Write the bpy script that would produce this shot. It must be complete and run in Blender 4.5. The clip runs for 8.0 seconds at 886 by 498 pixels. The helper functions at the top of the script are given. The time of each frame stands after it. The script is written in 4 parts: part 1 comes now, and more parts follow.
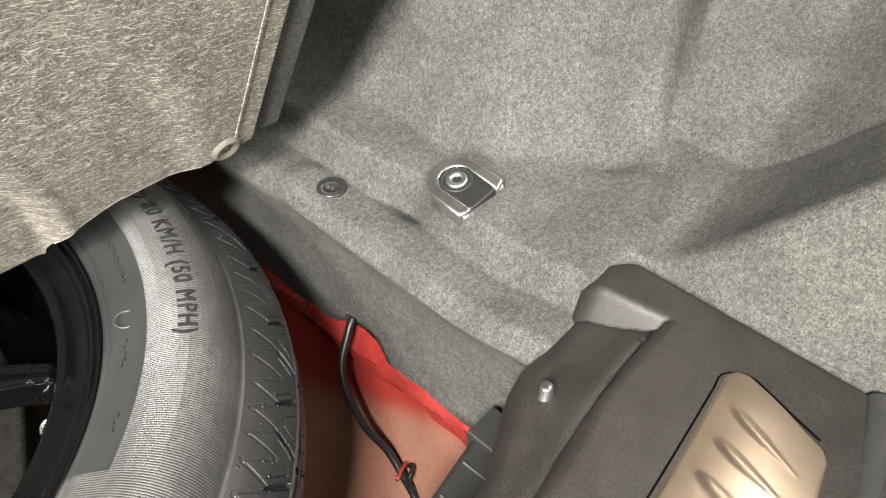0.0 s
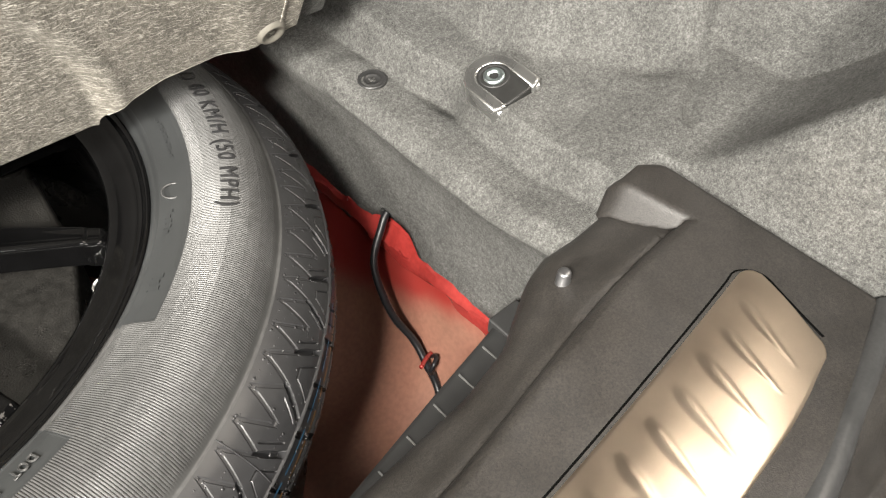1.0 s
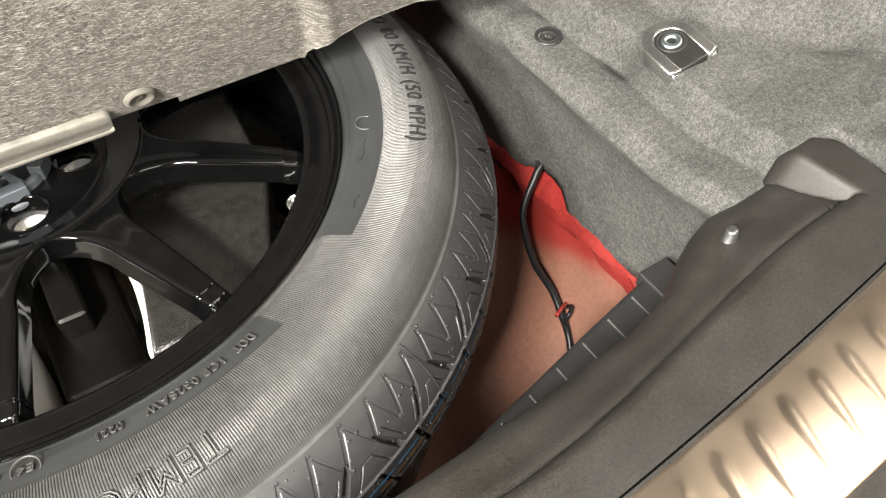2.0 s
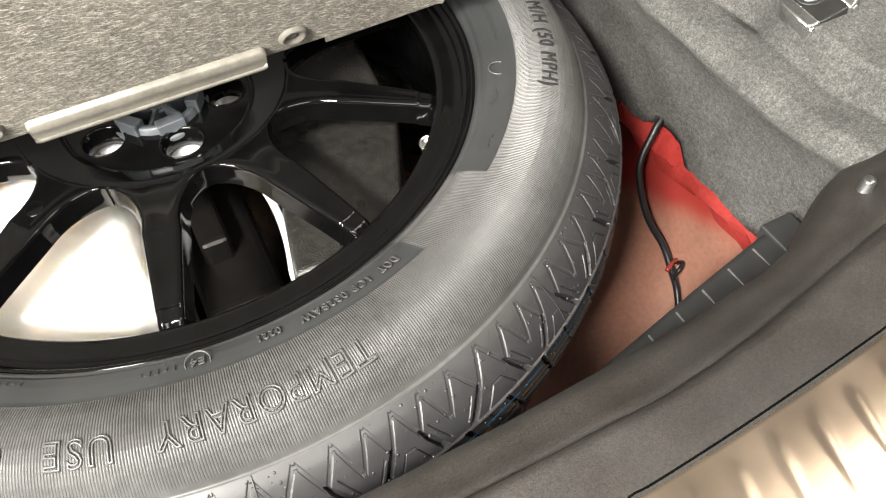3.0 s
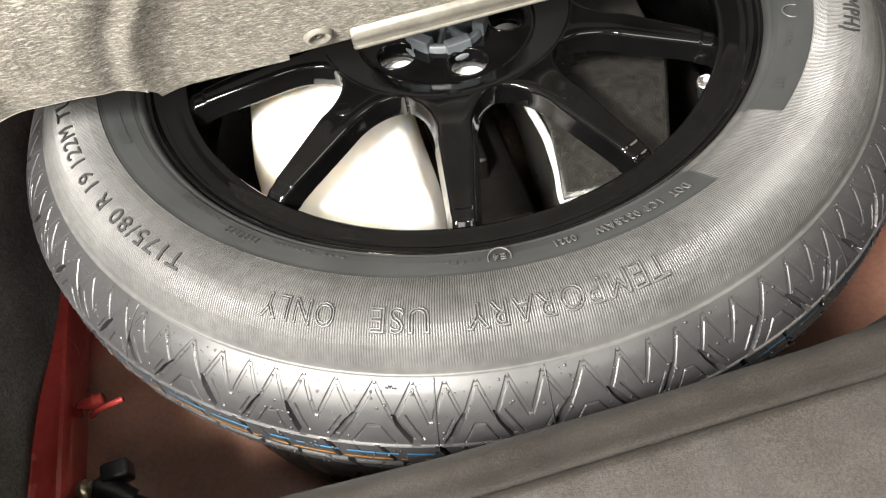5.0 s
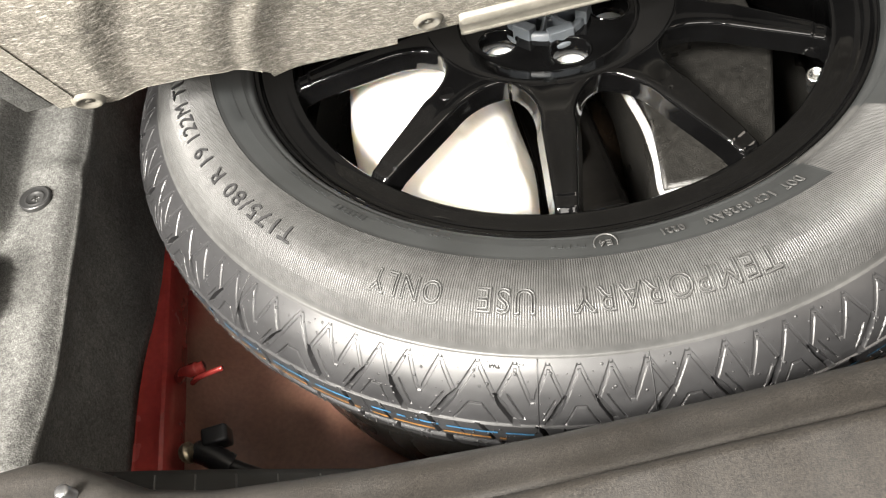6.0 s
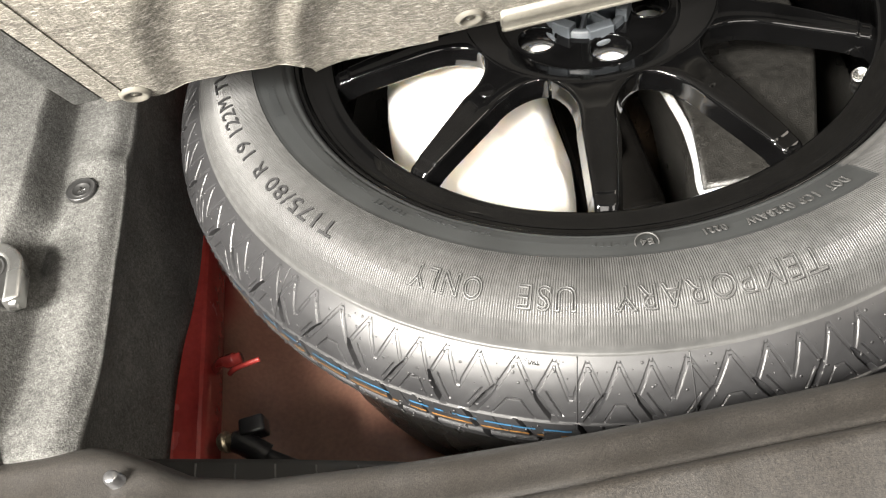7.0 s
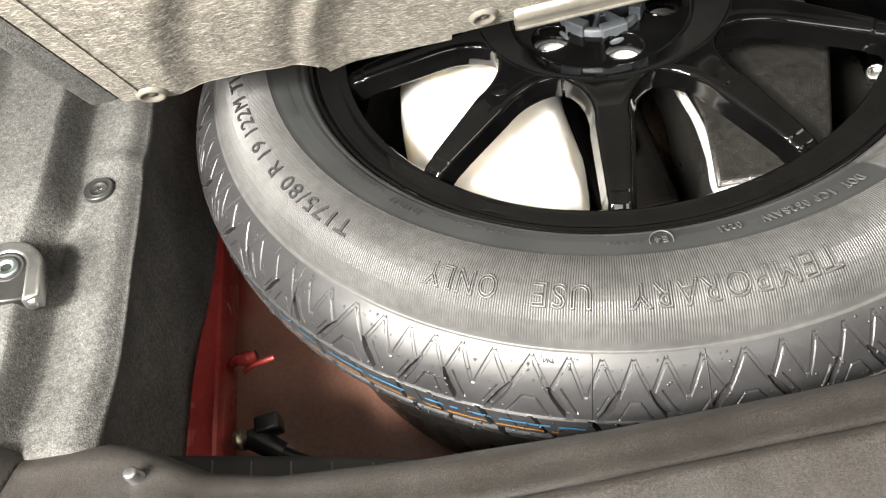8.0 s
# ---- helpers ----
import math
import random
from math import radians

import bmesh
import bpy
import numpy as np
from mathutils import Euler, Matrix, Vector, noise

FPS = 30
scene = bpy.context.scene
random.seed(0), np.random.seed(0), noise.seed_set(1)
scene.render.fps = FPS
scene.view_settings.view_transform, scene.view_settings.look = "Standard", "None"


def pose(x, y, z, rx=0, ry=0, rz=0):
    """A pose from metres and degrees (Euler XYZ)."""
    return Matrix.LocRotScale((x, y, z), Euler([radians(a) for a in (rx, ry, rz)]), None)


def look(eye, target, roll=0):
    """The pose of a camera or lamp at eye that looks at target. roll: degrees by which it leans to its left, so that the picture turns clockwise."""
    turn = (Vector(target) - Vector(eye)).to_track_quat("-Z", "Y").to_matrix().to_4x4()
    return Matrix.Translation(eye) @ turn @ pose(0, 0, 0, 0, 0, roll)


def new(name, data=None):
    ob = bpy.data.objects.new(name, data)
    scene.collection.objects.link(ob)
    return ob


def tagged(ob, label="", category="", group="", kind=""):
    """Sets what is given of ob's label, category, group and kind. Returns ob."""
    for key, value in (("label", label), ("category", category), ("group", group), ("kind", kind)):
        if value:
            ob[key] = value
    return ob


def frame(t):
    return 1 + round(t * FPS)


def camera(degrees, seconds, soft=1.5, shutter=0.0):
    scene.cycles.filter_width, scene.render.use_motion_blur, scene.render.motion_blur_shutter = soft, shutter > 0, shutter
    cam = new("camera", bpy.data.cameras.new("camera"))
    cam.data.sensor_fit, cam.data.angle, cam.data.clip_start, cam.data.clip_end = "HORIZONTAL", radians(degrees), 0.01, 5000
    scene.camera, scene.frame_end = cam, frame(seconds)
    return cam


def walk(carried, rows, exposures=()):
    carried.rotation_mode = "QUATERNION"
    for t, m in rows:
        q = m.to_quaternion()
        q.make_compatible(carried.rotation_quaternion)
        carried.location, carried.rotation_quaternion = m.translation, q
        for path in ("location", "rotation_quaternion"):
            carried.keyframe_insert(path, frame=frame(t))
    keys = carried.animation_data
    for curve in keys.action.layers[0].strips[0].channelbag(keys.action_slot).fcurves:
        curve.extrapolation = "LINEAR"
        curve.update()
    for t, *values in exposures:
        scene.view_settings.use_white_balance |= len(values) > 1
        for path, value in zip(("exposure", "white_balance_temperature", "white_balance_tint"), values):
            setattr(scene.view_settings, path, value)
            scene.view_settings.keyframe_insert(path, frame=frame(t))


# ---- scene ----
cam = camera(59.67, 8.0, 1.25)
# seconds, eye in metres, turn in degrees
ROWS = [
    (0.0, 0.1310, -0.4974, 0.5241, 48.61, -1.53, -46.29),
    (0.5, 0.1160, -0.5145, 0.5269, 45.07, -1.79, -43.55),
    (1.0, 0.1150, -0.5236, 0.5210, 42.93, -1.91, -41.79),
    (1.5, 0.0835, -0.5148, 0.5236, 41.35, -1.51, -36.88),
    (1.7, 0.0683, -0.5184, 0.5325, 40.92, -1.33, -34.91),
    (3.0, 0.0029, -0.5381, 0.5419, 38.32, 1.94, -26.74),
    (3.5, -0.0226, -0.5390, 0.5403, 37.08, 2.83, -22.95),
    (4.0, -0.0373, -0.5429, 0.5472, 36.49, 3.72, -20.79),
    (4.5, -0.0593, -0.5436, 0.5535, 36.27, 4.92, -18.43),
    (5.0, -0.0961, -0.5438, 0.5538, 36.24, 6.40, -14.79),
    (6.3, -0.1304, -0.5482, 0.5600, 36.41, 8.77, -9.67),
    (6.5, -0.1333, -0.5476, 0.5606, 36.33, 8.81, -9.33),
    (7.0, -0.1374, -0.5472, 0.5631, 36.31, 9.43, -8.59),
    (7.5, -0.1381, -0.5473, 0.5635, 36.34, 9.78, -8.28),
    (8.0, -0.1404, -0.5488, 0.5648, 36.35, 10.08, -8.21),
]
walk(cam, [(t, pose(*row)) for t, *row in ROWS])

# ---- light ----
world = bpy.data.worlds.new("showroom")
scene.world = world
world.use_nodes = True
world.node_tree.nodes["Background"].inputs[0].default_value = (1.0, 0.95, 0.88, 1)
world.node_tree.nodes["Background"].inputs[1].default_value = 0.11


def area_lamp(name, eye, target, size, watts, colour):
    data = bpy.data.lights.new(name, "AREA")
    data.shape, data.size, data.size_y, data.energy, data.color = "RECTANGLE", size[0], size[1], watts, colour
    ob = new(name, data)
    ob.matrix_world = look(eye, target)
    return ob


# the lamp in the boot's side wall, the lamp in the open tailgate, and the showroom ceiling
area_lamp("boot_lamp_light", (-0.80, -0.62, 0.66), (0.0, -0.25, 0.12), (0.26, 0.16), 44.0, (1.0, 0.95, 0.87))
area_lamp("tailgate_lamp_light", (-0.72, -0.90, 1.25), (0.05, -0.2, 0.1), (0.36, 0.16), 110.0, (1.0, 0.95, 0.87))
# rear ceiling light, strengthened to fill the felt that the lamps barely reach
area_lamp("ceiling_light", (0.1, -1.8, 1.75), (0, -0.3, 0.2), (1.2, 0.8), 42.0, (1.0, 0.95, 0.88))
# unseen area lamp added at upper right for the steel sill plate to reflect
area_lamp("plate_reflection_light", (1.7, -0.9, 2.1), (0.3, -0.4, 0.2), (1.15, 1.0), 38.0, (1.0, 0.9, 0.78))

# ---- materials ----


def material(name, colour, rough=0.6, metal=0.0, spots=(), bump=(), coat=0.0, spec=0.5, rough_vary=0.0, tint=None, tint_scale=8.0, tint_edges=(0.35, 0.7)):
    """A Principled material. spots: (scale, low, high) factors on the colour; bump: (scale, strength, distance)."""
    m = bpy.data.materials.new(name)
    m.use_nodes = True
    nt = m.node_tree
    b = nt.nodes["Principled BSDF"]
    b.inputs["Roughness"].default_value, b.inputs["Metallic"].default_value = rough, metal
    b.inputs["Coat Weight"].default_value, b.inputs["Coat Roughness"].default_value = coat, 0.06
    b.inputs["Specular IOR Level"].default_value = spec
    co = nt.nodes.new("ShaderNodeTexCoord").outputs["Object"]

    def noise_at(scale, detail=3.0):
        n = nt.nodes.new("ShaderNodeTexNoise")
        n.inputs["Scale"].default_value, n.inputs["Detail"].default_value = scale, detail
        nt.links.new(co, n.inputs["Vector"])
        return n.outputs["Fac"]

    rgb = nt.nodes.new("ShaderNodeRGB")
    rgb.outputs[0].default_value = (*colour, 1)
    col = rgb.outputs[0]
    if tint:
        ramp = nt.nodes.new("ShaderNodeValToRGB")
        ramp.color_ramp.elements[0].position, ramp.color_ramp.elements[1].position = tint_edges
        ramp.color_ramp.elements[0].color, ramp.color_ramp.elements[1].color = (*colour, 1), (*tint, 1)
        nt.links.new(noise_at(tint_scale, 5.0), ramp.inputs[0])
        col = ramp.outputs[0]
    for scale, low, high in spots:
        mr = nt.nodes.new("ShaderNodeMapRange")
        mr.inputs[1].default_value, mr.inputs[2].default_value, mr.inputs[3].default_value, mr.inputs[4].default_value = 0.3, 0.7, low, high
        nt.links.new(noise_at(scale), mr.inputs[0])
        mul = nt.nodes.new("ShaderNodeVectorMath")
        mul.operation = "SCALE"
        nt.links.new(col, mul.inputs[0])
        nt.links.new(mr.outputs[0], mul.inputs["Scale"])
        col = mul.outputs[0]
    nt.links.new(col, b.inputs["Base Color"])
    if rough_vary:
        mr = nt.nodes.new("ShaderNodeMapRange")
        mr.inputs[1].default_value, mr.inputs[2].default_value = 0.3, 0.7
        mr.inputs[3].default_value, mr.inputs[4].default_value = max(0.02, rough - rough_vary), min(1, rough + rough_vary)
        nt.links.new(noise_at(25.0), mr.inputs[0])
        nt.links.new(mr.outputs[0], b.inputs["Roughness"])
    last = None
    for scale, strength, distance in bump:
        bn = nt.nodes.new("ShaderNodeBump")
        bn.inputs["Strength"].default_value, bn.inputs["Distance"].default_value = strength, distance
        nt.links.new(noise_at(scale), bn.inputs["Height"])
        if last:
            nt.links.new(last, bn.inputs["Normal"])
        last = bn.outputs[0]
    if last:
        nt.links.new(last, b.inputs["Normal"])
    return m


def felt_material():
    """Pressed grey-beige fibre felt: short pale fibres in every direction over a mottled ground."""
    m = material("pressed_felt", (0.132, 0.122, 0.104), 0.8, spots=((14, 0.86, 1.12), (70, 0.78, 1.2), (450, 0.7, 1.3)), bump=((420, 0.5, 0.001),))
    nt = m.node_tree
    b = nt.nodes["Principled BSDF"]
    co = nt.nodes.new("ShaderNodeTexCoord").outputs["Object"]
    col = b.inputs["Base Color"].links[0].from_socket
    for turn_, seed, amount in ((-0.05, 1.0, 0.6), (0.22, 4.0, 0.55), (0.55, 7.0, 0.5), (-0.40, 9.0, 0.4), (1.2, 11.0, 0.3)):
        mp = nt.nodes.new("ShaderNodeMapping")
        mp.inputs["Rotation"].default_value = (0, 0, turn_)
        mp.inputs["Location"].default_value = (seed, seed * 2, 0)
        wide = nt.nodes.new("ShaderNodeMapping")
        wide.inputs["Scale"].default_value = (105, 1600, 1)
        n = nt.nodes.new("ShaderNodeTexNoise")
        n.inputs["Scale"].default_value, n.inputs["Detail"].default_value = 1.0, 0.0
        mr = nt.nodes.new("ShaderNodeMapRange")
        mr.inputs[1].default_value, mr.inputs[2].default_value, mr.inputs[3].default_value, mr.inputs[4].default_value = 0.69, 0.76, 0.0, amount
        mix = nt.nodes.new("ShaderNodeMix")
        mix.data_type = "RGBA"
        mix.inputs[7].default_value = (0.72, 0.69, 0.61, 1)
        nt.links.new(co, mp.inputs[0])
        nt.links.new(mp.outputs[0], wide.inputs[0])
        nt.links.new(wide.outputs[0], n.inputs["Vector"])
        nt.links.new(n.outputs["Fac"], mr.inputs[0])
        nt.links.new(mr.outputs[0], mix.inputs[0])
        nt.links.new(col, mix.inputs[6])
        col = mix.outputs[2]
    nt.links.new(col, b.inputs["Base Color"])
    return m


CARPET = material("grey_needle_carpet", (0.068, 0.068, 0.065), 0.95, spots=((30, 0.84, 1.14), (240, 0.80, 1.2), (600, 0.66, 1.36), (1300, 0.6, 1.45)), bump=((900, 0.55, 0.0012), (250, 0.15, 0.002)), spec=0.15)
FELT = felt_material()
RUBBER = material("black_rubber", (0.048, 0.048, 0.0474), 0.42, spots=((14, 0.8, 1.3), (160, 0.85, 1.15)), bump=((600, 0.12, 0.0005),), rough_vary=0.07, spec=0.36)
TREAD_RUBBER = material("tread_rubber", (0.020, 0.020, 0.021), 0.38, spots=((14, 0.85, 1.2), (200, 0.9, 1.1)), bump=((700, 0.08, 0.0004),), rough_vary=0.06)
BAND_RUBBER = material("smooth_rubber", (0.024, 0.0255, 0.0262), 0.42, spots=((18, 0.85, 1.25),), bump=((500, 0.1, 0.0004),), rough_vary=0.06)
LETTER = material("moulded_letter_rubber", (0.02, 0.02, 0.021), 0.38, spots=((60, 0.85, 1.15),))
GLOSS = material("gloss_black_paint", (0.002, 0.002, 0.0021), 0.07, spots=((30, 0.7, 1.3),), rough_vary=0.025, spec=0.28)
PLASTIC = material("grained_black_plastic", (0.0112, 0.0097, 0.0083), 0.55, spots=((7, 0.8, 1.3), (60, 0.85, 1.2), (1000, 0.3, 2.1)), bump=((1300, 0.35, 0.0005),), rough_vary=0.09, spec=0.65)
TRIM = material("dark_under_trim", (0.018, 0.018, 0.018), 0.55, spots=((40, 0.8, 1.2),), bump=((900, 0.2, 0.0004),))
STEEL = material("brushed_steel", (0.62, 0.51, 0.40), 0.33, 1.0, spots=((40, 0.92, 1.06),), bump=((700, 0.05, 0.0003),), rough_vary=0.05)
LOOP = material("satin_chrome", (0.42, 0.42, 0.41), 0.28, 0.92, spots=((80, 0.85, 1.1),), rough_vary=0.06)
CHROME = material("chrome", (0.80, 0.80, 0.79), 0.27, 1.0, spots=((60, 0.85, 1.1),), rough_vary=0.06)
ZINC = material("zinc_steel", (0.66, 0.76, 0.76), 0.36, 1.0, spots=((200, 0.8, 1.15),))
DARK_METAL = material("dark_satin_metal", (0.012, 0.011, 0.010), 0.36, 0.6, spots=((120, 0.8, 1.2),))
SATIN = material("satin_grey_metal", (0.035, 0.035, 0.034), 0.36, 0.5, spots=((120, 0.85, 1.15),))
RAIL = material("dull_grey_beige_metal", (0.155, 0.147, 0.126), 0.38, 0.2, spots=((50, 0.8, 1.15), (300, 0.85, 1.1)), rough_vary=0.1)
CUP = material("felt_coloured_clip", (0.12, 0.113, 0.096), 0.42, spots=((150, 0.85, 1.15),))
GREY_PLASTIC = material("blue_grey_plastic", (0.055, 0.062, 0.07), 0.42, spots=((60, 0.85, 1.2),), bump=((500, 0.1, 0.0004),))
RED = material("red_body_paint", (0.19, 0.020, 0.017), 0.22, spots=((16, 0.8, 1.2), (200, 0.9, 1.1)), bump=((60, 0.08, 0.002),), tint=(0.22, 0.030, 0.026), rough_vary=0.08)
PRIMER = material("thin_red_brown_primer", (0.215, 0.108, 0.076), 0.4, spots=((10, 0.85, 1.15), (220, 0.88, 1.12)), bump=((300, 0.15, 0.0006),), tint=(0.25, 0.145, 0.102), rough_vary=0.1)


def overspray(m):
    """Red body colour that thins out over the primer, away from the upper flange."""
    nt = m.node_tree
    b = nt.nodes["Principled BSDF"]
    base = b.inputs["Base Color"].links[0].from_socket
    xyz = nt.nodes.new("ShaderNodeSeparateXYZ")
    nt.links.new(nt.nodes.new("ShaderNodeTexCoord").outputs["Object"], xyz.inputs[0])
    n = nt.nodes.new("ShaderNodeTexNoise")
    n.inputs["Scale"].default_value = 22.0
    nt.links.new(nt.nodes.new("ShaderNodeTexCoord").outputs["Object"], n.inputs["Vector"])

    def mathn(op, a, b_):
        k = nt.nodes.new("ShaderNodeMath")
        k.operation = op
        for i, q in enumerate((a, b_)):
            if isinstance(q, float):
                k.inputs[i].default_value = q
            else:
                nt.links.new(q, k.inputs[i])
        return k.outputs[0]
    level = mathn("ADD", xyz.outputs[2], mathn("MULTIPLY", mathn("ADD", mathn("MINIMUM", xyz.outputs[1], -0.06), 0.27), 0.42))
    level = mathn("ADD", level, mathn("MULTIPLY", n.outputs["Fac"], 0.03))
    mr = nt.nodes.new("ShaderNodeMapRange")
    mr.interpolation_type = "SMOOTHSTEP"
    mr.inputs[1].default_value, mr.inputs[2].default_value, mr.inputs[3].default_value, mr.inputs[4].default_value = -0.005, 0.035, 0.10, 1.0
    nt.links.new(level, mr.inputs[0])
    mix = nt.nodes.new("ShaderNodeMix")
    mix.data_type = "RGBA"
    mix.inputs[7].default_value = (0.20, 0.022, 0.018, 1)
    nt.links.new(mr.outputs[0], mix.inputs[0])
    nt.links.new(base, mix.inputs[6])
    nt.links.new(mix.outputs[2], b.inputs["Base Color"])
overspray(PRIMER)
BROWN = material("dark_brown_gloss_metal", (0.012, 0.008, 0.005), 0.25, 0.3, spots=((20, 0.7, 1.3),), rough_vary=0.08)
WHITE = material("white_polythene", (0.86, 0.84, 0.8), 0.45, spots=((25, 0.93, 1.03),), bump=((45, 0.25, 0.006),))
WHITE.node_tree.nodes["Principled BSDF"].inputs["Subsurface Weight"].default_value = 0.7
WHITE.node_tree.nodes["Principled BSDF"].inputs["Subsurface Radius"].default_value = (1.0, 0.9, 0.75)
WHITE.node_tree.nodes["Principled BSDF"].inputs["Subsurface Scale"].default_value = 0.035
FOAM = material("black_bead_foam", (0.013, 0.0125, 0.0115), 0.30, spots=((150, 0.7, 1.4), (900, 0.5, 1.8)), bump=((650, 0.55, 0.0011), (1500, 0.3, 0.0006)), rough_vary=0.06, spec=0.55)
CABLE = material("black_cable_sleeve", (0.008, 0.008, 0.009), 0.36, spots=((300, 0.8, 1.3),), spec=0.3)
BLUE = material("blue_tread_paint", (0.04, 0.14, 0.26), 0.5, spots=((90, 0.6, 1.2),))
ORANGE = material("orange_tread_paint", (0.26, 0.125, 0.035), 0.5, spots=((90, 0.6, 1.2),))
PALE = material("pale_rib_plastic", (0.09, 0.09, 0.088), 0.5, spots=((200, 0.8, 1.2),))
PEG = material("dull_steel_peg", (0.22, 0.22, 0.225), 0.3, 0.9, spots=((200, 0.85, 1.15),))
CLIP = material("dark_grey_clip_plastic", (0.02, 0.02, 0.02), 0.36, spots=((200, 0.85, 1.15),))
GAP = material("matt_black_gap_seal", (0.002, 0.002, 0.002), 0.9, spots=((60, 0.8, 1.2),), spec=0.04)
EDGE = material("pale_felt_edge", (0.5, 0.48, 0.43), 0.7, spots=((120, 0.8, 1.15),))
SEAL = material("grey_rubber_seal", (0.03, 0.03, 0.03), 0.30, spots=((60, 0.8, 1.2), (500, 0.85, 1.15)), bump=((700, 0.1, 0.0004),))
CLOTH = material("dark_seat_cloth", (0.06, 0.058, 0.055), 0.9, spots=((300, 0.7, 1.3),), bump=((700, 0.4, 0.001),))

# ---- builders ----


def mesh_object(name, verts, faces, mat, parent=None, label="", smooth=True, sharp=0):
    me = bpy.data.meshes.new(name)
    me.from_pydata([tuple(map(float, v)) for v in verts], [], faces)
    me.materials.append(mat)
    me.polygons.foreach_set("use_smooth", [smooth] * len(me.polygons))
    me.update()
    if sharp:
        me.set_sharp_from_angle(angle=radians(sharp))
    ob = new(name, me)
    if parent:
        ob.parent = parent
    if label:
        ob["label"] = label
    return ob


def part(name, bm, mat, parent=None, label="", smooth=False):
    me = bpy.data.meshes.new(name)
    bmesh.ops.recalc_face_normals(bm, faces=bm.faces)
    bm.to_mesh(me)
    bm.free()
    me.materials.append(mat)
    me.polygons.foreach_set("use_smooth", [smooth] * len(me.polygons))
    ob = new(name, me)
    if parent:
        ob.parent = parent
    if label:
        ob["label"] = label
    return ob


def grid_faces(rows, cols, wrap=False):
    out = []
    for i in range(rows - 1):
        for j in range(cols if wrap else cols - 1):
            k = (j + 1) % cols
            out.append((i * cols + j, i * cols + k, (i + 1) * cols + k, (i + 1) * cols + j))
    return out


def revolve(name, profile, steps, mat, parent=None, label="", centre=(0, 0, 0), smooth=True):
    """A closed ring from a profile of (radius, height)."""
    a = np.linspace(0, 2 * math.pi, steps, endpoint=False)
    verts = [(centre[0] + r * math.cos(t), centre[1] + r * math.sin(t), centre[2] + z) for r, z in profile for t in a]
    return mesh_object(name, verts, grid_faces(len(profile), steps, True), mat, parent, label, smooth)


def spline(points, n):
    """n points on a smooth curve through the given ones."""
    p = [Vector(q) for q in points]
    out = []
    for k in range(n):
        u = k / (n - 1) * (len(p) - 1)
        i = min(int(u), len(p) - 2)
        f = u - i
        a, b, c, d = p[max(i - 1, 0)], p[i], p[i + 1], p[min(i + 2, len(p) - 1)]
        out.append(0.5 * (2 * b + (c - a) * f + (2 * a - 5 * b + 4 * c - d) * f * f + (3 * b - a - 3 * c + d) * f ** 3))
    return out


def tube(name, points, radius, mat, parent=None, label="", n=40, sides=10, ribbed=0.0):
    path = spline(points, n)
    verts = []
    for k, q in enumerate(path):
        way = (path[min(k + 1, n - 1)] - path[max(k - 1, 0)]).normalized()
        side = way.cross(Vector((0.13, 0.21, 1))).normalized()
        up = side.cross(way)
        r = radius * (1 + ribbed * (k % 2))
        verts += [q + r * (math.cos(a) * side + math.sin(a) * up) for a in (2 * math.pi * s / sides for s in range(sides))]
    faces = grid_faces(n, sides, True) + [tuple(range(sides)), tuple(range((n - 1) * sides, n * sides))]
    return mesh_object(name, verts, faces, mat, parent, label)


def box(bm, x0, x1, y0, y1, z0, z1, bevel=0.0):
    made = bmesh.ops.create_cube(bm, size=1)["verts"]
    bmesh.ops.scale(bm, vec=(x1 - x0, y1 - y0, z1 - z0), verts=made)
    bmesh.ops.translate(bm, vec=((x0 + x1) / 2, (y0 + y1) / 2, (z0 + z1) / 2), verts=made)
    if bevel:
        edges = list({e for v in made for e in v.link_edges})
        bmesh.ops.bevel(bm, geom=edges, offset=bevel, segments=3, affect="EDGES", profile=0.6)


def smoothstep(a, b, x):
    t = np.clip((np.asarray(x, float) - a) / (b - a), 0, 1)
    return t * t * (3 - 2 * t)


def curve_mesh(name, splines, extrude, bevel, mat, parent=None, label="", res=2):
    """A plate from flat outlines (the first one outside, the rest holes), thickened both ways and with rounded edges."""
    cu = bpy.data.curves.new(name, "CURVE")
    cu.dimensions, cu.fill_mode, cu.extrude, cu.bevel_depth, cu.bevel_resolution = "2D", "BOTH", extrude, bevel, res
    for pts in splines:
        sp = cu.splines.new("POLY")
        sp.points.add(len(pts) - 1)
        for p, (x, y) in zip(sp.points, pts):
            p.co = (x, y, 0, 1)
        sp.use_cyclic_u = True
    tmp = new("outline", cu)
    me = bpy.data.meshes.new_from_object(tmp.evaluated_get(bpy.context.evaluated_depsgraph_get()))
    bpy.data.objects.remove(tmp)
    bpy.data.curves.remove(cu)
    me.name = name
    me.materials.clear()
    me.materials.append(mat)
    ob = new(name, me)
    if parent:
        ob.parent = parent
    if label:
        ob["label"] = label
    return ob


def empty(name, at=(0, 0, 0)):
    ob = new(name)
    ob.location = at
    ob.empty_display_size = 0.05
    return ob


# ---- the spare wheel ----
RIM_R, MID = 0.2555, 0.086
SIDEWALL = [(0.2560, 0.1470), (0.2580, 0.1525), (0.2615, 0.1555), (0.2630, 0.1545), (0.2650, 0.1590), (0.2720, 0.1630), (0.2800, 0.1662), (0.2855, 0.1682), (0.2868, 0.1690),
            (0.2950, 0.1716), (0.3050, 0.1726), (0.3130, 0.1718), (0.3190, 0.1698), (0.3250, 0.1663), (0.3310, 0.1608), (0.3360, 0.1542), (0.3385, 0.1495), (0.3395, 0.1475)]


